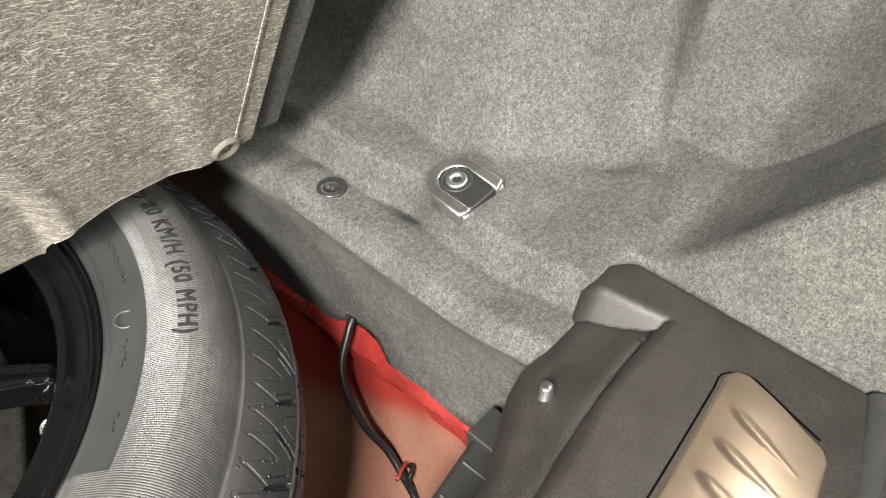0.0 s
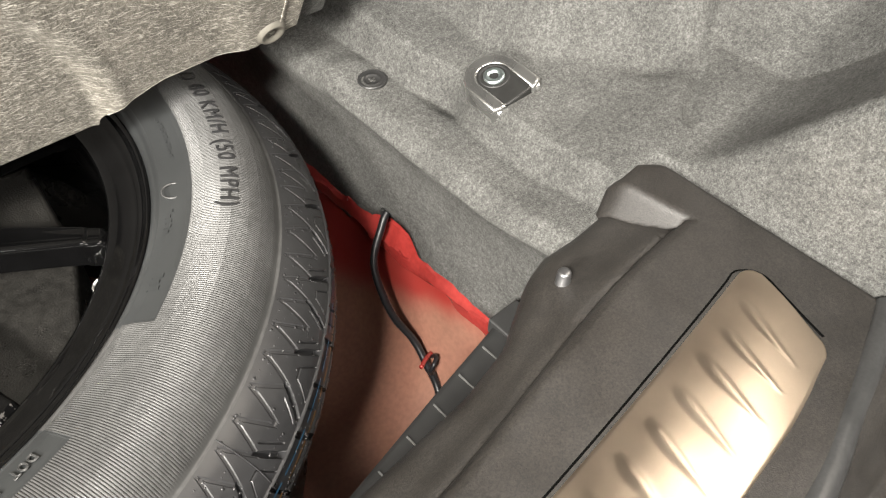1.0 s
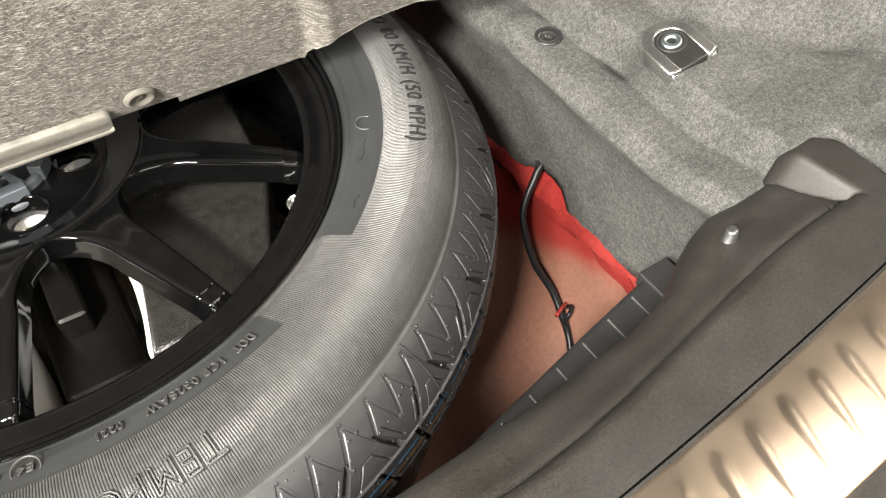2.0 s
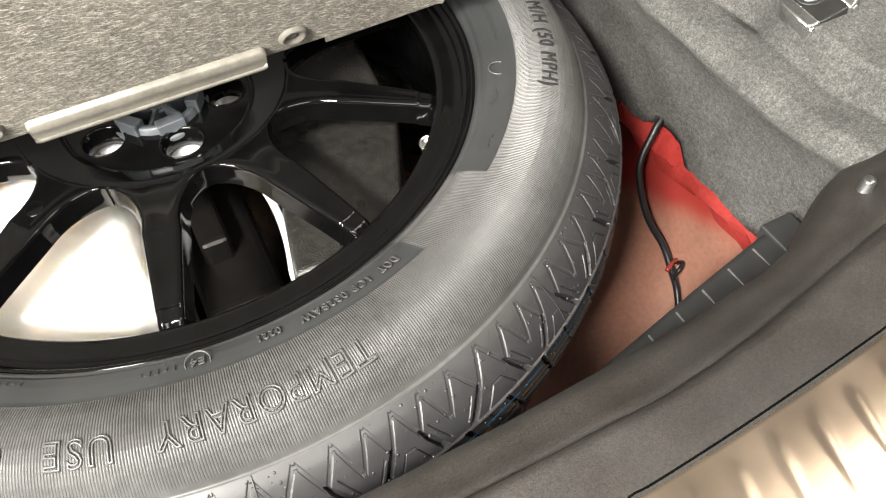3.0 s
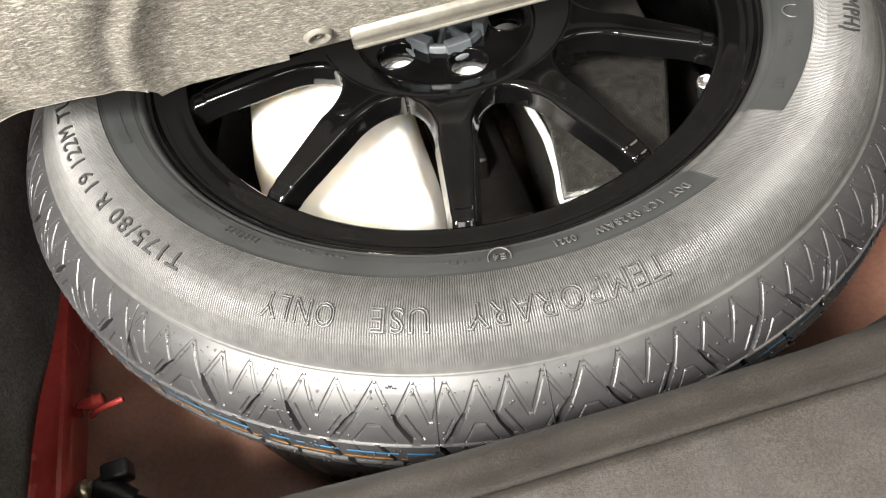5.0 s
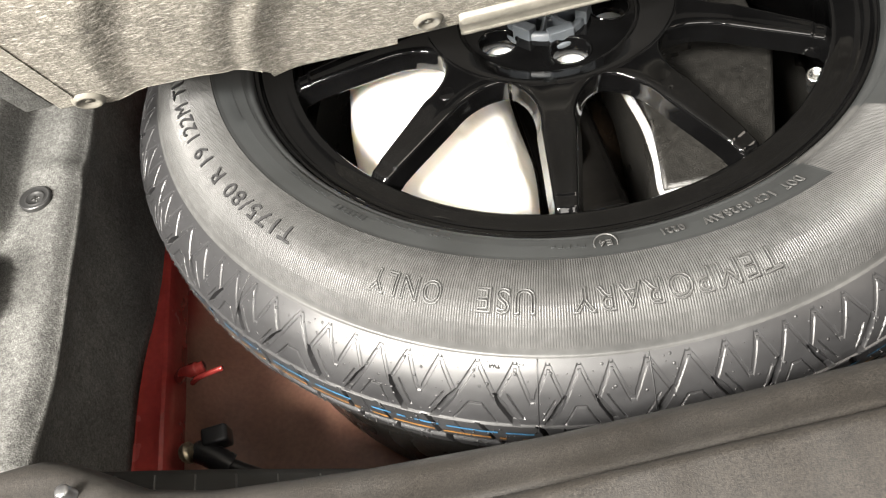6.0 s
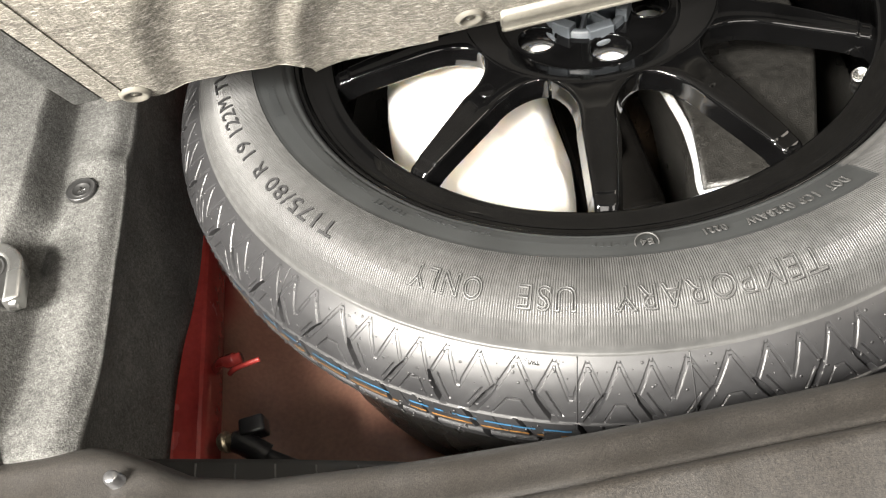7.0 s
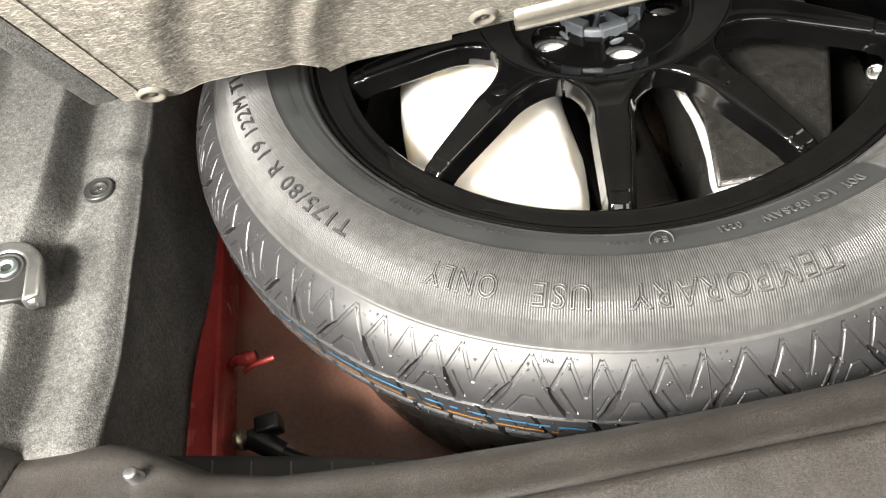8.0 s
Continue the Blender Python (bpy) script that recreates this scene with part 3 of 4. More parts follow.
# ---- boot well: painted metal floor ----
WELL = [(0.0, -0.132), (0.15, -0.132), (0.30, -0.132), (0.350, -0.128), (0.380, -0.112), (0.400, -0.085), (0.412, -0.045), (0.420, -0.008), (0.428, 0.014), (0.436, 0.020), (0.445, 0.024), (0.455, 0.030), (0.470, 0.075)]


def make_well():
    ys = np.concatenate([np.linspace(-0.47, 0.0, 110), np.linspace(0.02, 0.62, 26)])
    prof = [(-x, z) for x, z in reversed(WELL)] + WELL[1:]
    verts = []
    for y in ys:
        for x, z in prof:
            wob = 0.003 * noise.noise((x * 9, y * 9, z * 9)) + 0.012 * smoothstep(-0.37, -0.47, y)
            wob += 0.006 * noise.noise((y * 38, x * 55, 2)) * float(smoothstep(-0.05, 0.005, z)) * (x > 0)
            verts.append((x + 0.004 * noise.noise((y * 14, 3, x)), y, z + wob))
    well = tagged(mesh_object("boot_well_floor", verts, grid_faces(len(ys), len(prof)), PRIMER), "thin red-brown painted metal floor of the spare wheel well", "floor", kind="structure")
    # rear cross wall under the sill, front wall under the board
    for y, name in ((-0.47, "well_wall_rear"), (0.62, "well_wall_front")):
        bm = bmesh.new()
        box(bm, -0.48, 0.48, y - 0.012, y, -0.15, 0.16, 0.003)
        tagged(part(name, bm, RED), "red painted metal wall of the wheel well", "wall", kind="structure")
    # creased red flange where the floor meets the side
    for s in (1, -1):
        rows = []
        cross = [(0.4130, -0.004), (0.4122, 0.002), (0.4128, 0.006), (0.4155, 0.010), (0.4190, 0.0145), (0.4225, 0.0205), (0.4270, 0.0240), (0.4330, 0.0290), (0.4390, 0.0350), (0.446, 0.040)]
        if s < 0:
            # the plain side: a straight rolled edge with faint creases
            cross = [(0.3935, -0.045), (0.3925, -0.020), (0.3930, -0.010), (0.3945, -0.0055), (0.3975, -0.0040), (0.4030, -0.0055), (0.4090, -0.0050), (0.4170, -0.0035), (0.4260, 0.004), (0.440, 0.020)]
        for k, y in enumerate(np.linspace(-0.40, 0.30, 170)):
            off = (0.006 * noise.noise((y * 11, s, 0)) + 0.003 * noise.noise((y * 40, s, 5))) if s > 0 else 0.0015 * noise.noise((y * 6, 4, 0))
            for j, (x, z) in enumerate(cross):
                fade = 1 - j / 9
                fold = 0.0080 * (1 - abs(2 * ((y * 9 + j * 0.27 + 0.4 * s) % 1.0) - 1)) ** 3 * fade * (1 if s > 0 else 0.12)
                ripple = (0.0050 if s > 0 else 0.0008) * noise.noise((y * 70, j * 0.6, s)) * min(1, j / 2)
                rows.append((s * (x + off * fade), y, z + 0.7 * off * fade + fold + ripple))
        tagged(mesh_object("trim_flange", rows, grid_faces(170, 10), RED, sharp=24), "creased red painted metal flange beside the wheel well", "trim", kind="structure")
    return well


make_well()
# raised mount under the wheel
revolve_mount = revolve("wheel_mount", [(0.0, -0.002), (0.05, -0.002), (0.06, -0.006), (0.10, -0.075), (0.12, -0.128), (0.125, -0.134)], 48, BROWN)
tagged(revolve_mount, "dark brown metal mount in the middle of the wheel well", "mount", kind="structure")
stand = tagged(empty("wheel_support", (0, 0, -0.132)), "dark foam ring that carries the spare wheel", "support")
ring = revolve("ring", [(0.25, -0.131), (0.33, -0.131), (0.335, -0.12), (0.33, 0.002), (0.32, 0.0015), (0.3, -0.0015), (0.27, 0.0), (0.255, -0.01), (0.25, -0.131)], 72, FOAM)
ring.parent = stand
ring.matrix_parent_inverse = Matrix.Translation((0, 0, 0.132))

# ---- things inside the wheel ----


def lumpy(name, centre, size, mat, label, category, seed, power=2.6, rough=0.05, parts=40):
    verts = []
    rows, cols = 36, 56
    for i in range(rows):
        v = -math.pi / 2 + math.pi * i / (rows - 1)
        for j in range(cols):
            u = 2 * math.pi * j / cols
            e = 2 / power
            f = lambda q: math.copysign(abs(q) ** e, q)
            p = Vector((f(math.cos(v)) * f(math.cos(u)), f(math.cos(v)) * f(math.sin(u)), f(math.sin(v))))
            k = 1 + rough * noise.fractal(p * 2.0 + Vector((seed, 0, 0)), 0.6, 2.0, 4) + 0.5 * rough * abs(noise.noise(p * 5 + Vector((0, seed, 0))))
            verts.append((centre[0] + size[0] * p.x * k, centre[1] + size[1] * p.y * k, centre[2] + size[2] * p.z * k))
    ob = mesh_object(name, verts, grid_faces(rows, cols, True), mat)
    return tagged(ob, label, category)


lumpy("plastic_bag", (-0.117, -0.044, -0.014), (0.077, 0.124, 0.117), WHITE, "white crumpled polythene bag stowed inside the wheel", "bag", 3.0, 4.0, 0.045)
lumpy("packing_bag", (0.005, 0.058, -0.020), (0.088, 0.056, 0.133), WHITE, "white polythene packing bag behind the wheel hub", "bag", 5.0, 5.0, 0.02)
for v in bpy.data.objects["packing_bag"].data.vertices:
    if v.co.y < 0.058:
        v.co.y -= 0.085 * float(smoothstep(0.099, 0.109, v.co.z)) * (1 - float(smoothstep(0.02, 0.06, v.co.x)))
        v.co.y += 0.085 * (1 - float(smoothstep(0.055, 0.095, v.co.z)))


FOAM_EDGE = [(0.049, -0.177), (0.122, -0.180), (0.140, -0.148), (0.177, -0.060), (0.188, 0.055), (0.064, 0.055), (0.064, -0.060), (0.063, -0.110)]
FOAM_TOP = 0.089


def inside(x, y, edge):
    odd = False
    for (x0, y0), (x1, y1) in zip(edge, edge[1:] + edge[:1]):
        if (y0 > y) != (y1 > y) and x < x0 + (x1 - x0) * (y - y0) / (y1 - y0):
            odd = not odd
    return odd


def tool_block():
    """A black foam tool block in a thin white tray whose edge shows along its foot."""
    foam = curve_mesh("foam_block", [FOAM_EDGE], 0.1035, 0.0055, FOAM, None, "", 3)
    for v in foam.data.vertices:
        v.co.z += FOAM_TOP - 0.109
    foam.data.polygons.foreach_set("use_smooth", [abs(p.normal.z) < 0.98 for p in foam.data.polygons])
    tagged(foam, "black bead-foam tool block with small round ejector marks", "foam block")
    # round ejector marks, each a cluster of small dots
    rng = random.Random(11)
    for k in range(26):
        x, y = 0.075 + 0.030 * (k % 4) + 0.012 * (k // 4 % 2) + rng.uniform(-0.004, 0.004), -0.170 + 0.030 * (k // 4) + rng.uniform(-0.004, 0.004)
        if not inside(x - 0.008, y, FOAM_EDGE) or not inside(x + 0.008, y - 0.004, FOAM_EDGE):
            continue
        verts, faces = [], []
        for ring_r, n in ((0.0, 1), (0.0020, 6), (0.0040, 11)):
            for m in range(n):
                a = 2 * math.pi * m / n
                c = (x + ring_r * math.cos(a), y + ring_r * math.sin(a))
                k0 = len(verts)
                for w, h in ((0.0008, -0.0004), (0.0006, 0.0006)):
                    verts += [(c[0] + w * math.cos(q), c[1] + w * math.sin(q), FOAM_TOP + h) for q in (math.pi / 3 * e for e in range(6))]
                faces += [(k0 + e, k0 + (e + 1) % 6, k0 + 6 + (e + 1) % 6, k0 + 6 + e) for e in range(6)] + [tuple(range(k0 + 6, k0 + 12))]
        mesh_object("ejector_mark", verts, faces, FOAM, foam, smooth=False)
    # the tray's thin rolled lip against the block
    path = spline([(0.052, 0.050, 0), (0.048, -0.020, 0), (0.0475, -0.060, 0), (0.0500, -0.095, 0), (0.0485, -0.130, 0), (0.0440, -0.158, 0), (0.0405, -0.180, 0), (0.044, -0.1862, 0), (0.070, -0.1865, 0), (0.100, -0.185, 0), (0.122, -0.1835, 0)], 90)
    rows = []
    for k, q in enumerate(path):
        way = (path[min(k + 1, 89)] - path[max(k - 1, 0)]).normalized()
        side = Vector((way.y, -way.x, 0)) * -1
        wob = 0.0010 * noise.noise((k * 0.11, 3, 0))
        lip = 0.0040 + 0.002 * noise.noise((k * 0.07, 8, 0))
        for d, z in ((0.0, 0.0705), (0.0, 0.0745), (0.0012, 0.0762), (0.002 + lip * 0.5, 0.0762), (0.002 + lip, 0.0750), (0.002 + lip, 0.0735), (0.002 + lip * 0.4, 0.0715), (0.0012, 0.0700), (0.0, 0.0705)):
            p = q + side * (d + wob)
            rows.append((p.x, p.y, z + 0.0085 + 0.5 * wob))
    tagged(mesh_object("packing_tray", rows, grid_faces(90, 9), WHITE), "thin white plastic tray round the black foam block", "tray")


tool_block()
# dark jack between bag and foam, its blocks enlarged to fill the dark gap
jack = tagged(empty("car_jack", (0.0, -0.05, -0.13)), "dark metal jack half hidden under the wheel", "jack")
for nm, mt, args in (("base", DARK_METAL, (-0.034, 0.03, -0.13, 0.06, -0.131, -0.10, 0.004)), ("body", DARK_METAL, (-0.030, 0.040, -0.125, 0.05, -0.10, 0.004, 0.008)), ("arm", DARK_METAL, (-0.014, 0.012, -0.07, 0.06, -0.02, 0.03, 0.006))):
    bm = bmesh.new()
    box(bm, *args)
    ob = part(nm, bm, mt, jack)
    ob.matrix_parent_inverse = Matrix.Translation((0.0, 0.05, 0.13))

# ---- lifted floor panel ----
PANEL = Matrix(((1, 0, 0, 0), (0, -0.461, -0.887, -0.075), (0, 0.887, -0.461, 0.184), (0, 0, 0, 1)))


def panel_depth(x, s):
    """How far the felt lies behind the panel's flat border."""
    r = math.hypot(x, s)
    left = float(smoothstep(0.10, -0.10, x))
    inner = 1 - smoothstep(0.224 - 0.02 * left, 0.248 + 0.024 * left, r)
    ring_ = smoothstep(0.232, 0.252, r) * (1 - smoothstep(0.312, 0.342, r))
    return -0.0135 * inner - 0.005 * ring_


def panel_edge(x):
    x = abs(x)
    return float(np.interp(x, [0, 0.1305, 0.1312, 0.2285, 0.2300, 0.245, 0.270, 0.315, 0.338, 0.352, 0.372], [0.001, 0.001, -0.0075, -0.0040, 0.008, 0.024, 0.036, 0.039, 0.038, 0.044, 0.047]))


def panel_part(ob):
    ob.parent = floor_panel
    return ob


floor_panel = tagged(empty("boot_floor_panel"), "lifted boot floor panel with grey-beige pressed felt underside", "floor panel")
floor_panel.matrix_world = PANEL
xs = np.unique(np.concatenate([np.linspace(-0.371, 0.371, 300), [-0.1312, -0.1305, 0.1305, 0.1312, -0.2295, -0.2285, 0.2285, 0.2295]]))
front = []
RANKS = 130
for i in range(RANKS):
    f = (i / (RANKS - 1)) ** 1.3
    for x in xs:
        s = panel_edge(x) * (1 - f) + 0.46 * f
        front.append((x, s, panel_depth(x, s)))
back = [(x, panel_edge(x) + 0.0005, panel_depth(x, panel_edge(x)) - 0.0045) for x in xs]
nx = len(xs)
faces = grid_faces(RANKS, nx) + [(RANKS * nx + j, RANKS * nx + j + 1, j + 1, j) for j in range(nx - 1)]
panel_part(mesh_object("felt_underside", front + back, faces, FELT))
bm = bmesh.new()
box(bm, -0.3965, 0.3965, 0.0455, 0.47, -0.034, -0.0205, 0.004)
panel_part(part("carpet_backing", bm, CARPET, label="grey carpeted board behind the felt"))
for s in (1, -1):
    bm = bmesh.new()
    box(bm, min(s * 0.374, s * 0.3965), max(s * 0.374, s * 0.3965), 0.046, 0.47, -0.0215, -0.003, 0.003)
    panel_part(part("side_border", bm, CARPET, label="grey carpet wrapped round the panel's edge"))
    # stitched line near the felt's edge
    bm = bmesh.new()
    box(bm, min(s * 0.3545, s * 0.3565), max(s * 0.3545, s * 0.3565), 0.052, 0.46, -0.001, 0.0008, 0.0004)
    panel_part(part("welt", bm, FELT))
# pale cut edge of the felt where it curves
for s in (1, -1):
    pts = [(s * x, panel_edge(x) - 0.0004, panel_depth(s * x, panel_edge(x)) - 0.001) for x in np.linspace(0.234, 0.334, 14)]
    panel_part(tube("cut_edge", pts, 0.0011, EDGE, None, "pale cut edge of the felt", n=60, sides=8))
# folded metal rail along the free edge
rail = []
for x in (-0.0825, -0.0805, -0.0790, 0.0790, 0.0805, 0.0825):
    lip = 0.0022 * max(0.0, (abs(x) - 0.079) / 0.0035) ** 2
    sec = [(0.0135 - lip, -0.0155), (0.0135 - lip, -0.0100), (0.0120 - lip, -0.0082), (0.0030, -0.0078), (-0.0040, -0.0078), (-0.0056, -0.0070)]
    for k in range(7):
        a = radians(120 - 40 * k)
        sec.append((-0.0074 - 0.0026 * math.sin(a - math.pi / 2) + lip, -0.0084 + 0.0026 * math.cos(a - math.pi / 2)))
    rail += [(x, q + 0.0045, d) for q, d in sec]
cols_ = len(rail) // 6
rail_faces = grid_faces(6, cols_) + [tuple(range(cols_)), tuple(range(6 * cols_ - 1, 5 * cols_ - 1, -1))]
panel_part(mesh_object("edge_rail", rail, rail_faces, RAIL, label="silver folded metal rail", sharp=50))
for x, s in ((-0.105, 0.019), (0.105, 0.019), (-0.349, 0.050), (0.349, 0.050)):
    d = panel_depth(x, s)
    panel_part(revolve("clip_cup", [(0.0120, -0.0006), (0.0108, 0.0012), (0.0096, 0.0026), (0.0086, 0.0030), (0.0074, 0.0026), (0.0045, 0.0004), (0.0030, -0.0004), (0.0026, 0.0012), (0.0, 0.0014)], 32, CUP, centre=(x, s, d)))

# ---- side trims ----


def trim_height(x, y):
    """Height of the moulded carpet beside the well, at x (outwards from the car's middle) and y."""
    ledge = 0.1665 - 0.014 * (1 - smoothstep(0.388, 0.412, x)) ** 2 + 0.012 * smoothstep(-0.26, -0.34, y)
    dent = 0.004 * math.exp(-(((y + 0.088) / 0.012) ** 2)) * (1 - smoothstep(0.42, 0.44, x))
    hook_dent = math.exp(-(((y + 0.175) / 0.022) ** 2)) * 0.012
    rise = 0.030 - 0.006 * smoothstep(-0.2, -0.33, y)
    shelf = ledge + dent + rise * smoothstep(0.434 + hook_dent, 0.449 + hook_dent, x) - hook_dent * 0.6 * smoothstep(0.43, 0.45, x)
    base = 0.487 + 0.075 * smoothstep(-0.17, -0.32, y) + 0.01 * smoothstep(-0.1, 0.1, y)
    steep = 2.6 - 1.5 * smoothstep(-0.19, -0.30, y)
    wall = max(0.0, x - base)
    wall = steep * (math.sqrt(wall * wall + 0.0004) - 0.02) if wall > 0 else 0.0
    side = shelf + 0.12 * max(0, x - 0.45) + wall
    across, down = 0.7 * (x - 0.5653 - y - 0.2493), 0.6 * x + 0.8 * y
    side -= 0.010 * float(smoothstep(-0.022, 0.020, across) - smoothstep(0.020, 0.075, across)) * float(smoothstep(0.095, 0.125, down))
    # rear carpet rises steeply behind, shaped to turn it away from the lamps
    behind = max(0.0, -0.345 - y)
    rear = 0.206 + 0.10 * (x - 0.49) + 0.7 * max(0.0, x - 0.60) + 1.35 * (math.sqrt(behind * behind + 0.0009) - 0.03) * float(smoothstep(0.472, 0.490, x))
    line = -0.333 + 0.52 * (x - 0.516)
    f = float(smoothstep(-0.020, 0.016, line - y)) * float(smoothstep(0.455, 0.50, x))
    groove = 0.0055 * math.exp(-(((line - y) / 0.0055) ** 2)) * float(smoothstep(0.51, 0.53, x))
    z = side * (1 - f) + max(rear, 0.18) * f - groove
    z = min(z, 0.70)
    under = float(smoothstep(-0.337, -0.347, y)) * (1 - float(smoothstep(0.470, 0.480, x)))
    return z * (1 - under) + min(z, 0.150) * under


def side_trim(sign):
    ys = np.concatenate([np.linspace(-0.60, -0.42, 30), np.linspace(-0.416, 0.02, 150), np.linspace(0.03, 0.72, 60)])
    # inner face: sampled from the cut lower edge up to the ledge, then the moulded top
    xs_top = np.concatenate([np.linspace(0.392, 0.47, 48), np.linspace(0.4725, 0.64, 80), np.linspace(0.645, 0.76, 24)])
    verts = []
    for y in ys:
        if sign > 0:
            cut = float(np.interp(-y, [0.0, 0.076, 0.094, 0.113, 0.134, 0.152, 0.163, 0.172, 0.183, 0.205, 0.230, 0.254, 0.270, 0.34], [-0.08, -0.012, 0.003, 0.019, 0.035, 0.033, 0.032, 0.020, 0.004, 0.001, 0.002, 0.009, 0.016, 0.02])) + 0.002 * noise.noise((y * 90, 3, sign))
        else:
            cut = float(np.interp(-y, [-0.03, 0.006, 0.047, 0.114, 0.163, 0.205, 0.263], [-0.06, -0.047, -0.034, -0.0165, -0.007, -0.003, -0.003]))
        top = trim_height(0.392, y)
        for k in range(12):
            f = k / 11
            x = 0.4185 - 0.004 * f - 0.0225 * f ** 5
            z = cut + (top - cut) * f
            lean = 0.020 * float(smoothstep(-0.22, -0.03, y)) * (1 - f) if sign < 0 else 0.0
            verts.append((sign * (x - lean) + 0.0015 * noise.noise((y * 12, z * 14, sign)), y, z))
        for x in xs_top[1:]:
            z = trim_height(x, y) + 0.0022 * noise.noise((x * 16, y * 16, sign))
            verts.append((sign * x, y, z))
    cols = 12 + len(xs_top) - 1
    faces = grid_faces(len(ys), cols)
    ob = mesh_object("side_trim", verts, faces, CARPET)
    m = ob.modifiers.new("thickness", "SOLIDIFY")
    m.thickness, m.offset = 0.004, -1 if sign > 0 else 1
    return tagged(ob, "moulded grey needle-felt carpet lining of the boot side", "side trim", "boot side trims", "structure")


def fastener(x, y, z, tilt):
    f = tagged(empty("trim_clip", (x, y, z)), "dark grey round plastic push clip in the carpet", "clip", "push clips")
    revolve("head", [(0.0, 0.0014), (0.0060, 0.0014), (0.0064, 0.0022), (0.0070, 0.0022), (0.0075, 0.0010), (0.0105, 0.0030), (0.0112, 0.0030), (0.0118, 0.0016), (0.0118, -0.002)], 36, CLIP, f)
    bm = bmesh.new()
    box(bm, -0.003, 0.003, -0.0006, 0.0006, 0.001, 0.0019)
    box(bm, -0.0006, 0.0006, -0.003, 0.003, 0.001, 0.0019)
    part("cross_slot", bm, CHROME, f)
    f.rotation_euler = tilt
    return f


def lashing_eye(sign):
    """A folding tie-down eye: chrome loop round a dark satin tongue, with a bolt."""
    e = tagged(empty("lashing_eye", (0.4640 if sign > 0 else -0.4560, -0.2060, 0.1935)), "chrome folding tie-down eye with dark tongue and zinc bolt", "tie-down eye", "tie-down eyes")

    def loop(w, l, n=14):
        pts = [(w * math.cos(a), w * math.sin(a)) for a in np.linspace(math.pi * 0.02, math.pi * 0.98, n)]
        return pts + [(-w, -l), (-w + 0.003, -l - 0.003), (w - 0.003, -l - 0.003), (w, -l)]

    def laid(ob):
        ob.parent = e
        return ob
    arc = np.linspace(math.pi * 0.02, math.pi * 0.98, 16)
    horseshoe = [(0.0198, -0.0235)] + [(0.0198 * math.cos(a), 0.0198 * math.sin(a)) for a in arc] + [(-0.0198, -0.0235), (-0.0142, -0.0250)] + [(0.0145 * math.cos(a), 0.0145 * math.sin(a)) for a in arc[::-1]] + [(0.0142, -0.0250)]
    laid(curve_mesh("loop", [horseshoe], 0.0058, 0.0023, LOOP, label="bright satin chrome loop", res=3)).location = (0, 0, 0.001)
    laid(curve_mesh("tongue", [loop(0.0134, 0.0225)], 0.0058, 0.0016, SATIN, label="satin grey metal tongue", res=2)).location = (0, 0, 0.0008)
    laid(revolve("bolt", [(0.0, 0.0078), (0.0034, 0.0078), (0.0039, 0.0094), (0.0070, 0.0097), (0.0078, 0.0090), (0.0080, 0.0060)], 30, ZINC, label="zinc hexagon socket bolt"))
    laid(revolve("washer", [(0.0080, 0.0080), (0.0096, 0.0080), (0.0104, 0.0088), (0.0114, 0.0086), (0.0118, 0.006)], 36, TRIM))
    for s in (1, -1):
        laid(tube("hinge_pin", [(s * 0.0145, -0.0235, 0.001), (s * 0.0160, -0.0235, 0.001), (s * 0.0180, -0.0235, 0.001), (s * 0.0195, -0.0235, 0.001)], 0.0056, CHROME, n=6, sides=14))
    # the loop's open end points to the car's rear
    e.rotation_euler = (radians(3), radians(-14 * sign), radians(-4 * sign))
    return e


for sgn in (1, -1):
    side_trim(sgn)
    fastener(sgn * 0.4205, -0.1165, trim_height(0.4205, -0.1165), (0, radians(-4 * sgn), radians(20)))
    lashing_eye(sgn)

# ---- loading sill ----


def sill_front(x):
    return float(np.interp(abs(x), [0, 0.1, 0.2, 0.28, 0.32, 0.349, 0.365, 0.382, 0.405, 0.425, 0.443, 0.462, 0.476], [-0.3925, -0.3915, -0.3865, -0.3790, -0.3690, -0.3520, -0.3430, -0.3380, -0.3385, -0.3370, -0.3335, -0.3290, -0.3400]))


def sill_height(x, y):
    x = abs(x)
    start, groove = sill_front(x) - 0.010, -0.4225 + 0.040 * float(smoothstep(0.15, 0.44, x))
    ramp = min(1.0, max(0.0, (start - y) / max(start - groove, 0.01)))
    step = 0.5 * ramp ** 1.4 + 0.5 * float(smoothstep(groove - 0.001, groove - 0.006, y))
    up = max(min(1.0, max(0.0, (x - 0.4345 + 0.15 * (y + 0.359)) / 0.0105)), step)
    dip = 0.0028 * math.exp(-(((y - groove) / 0.0030) ** 2)) * (x < 0.434)
    roll = float(smoothstep(-0.512, -0.545, y))
    return 0.1815 + 0.021 * up - dip - 0.03 * roll ** 2


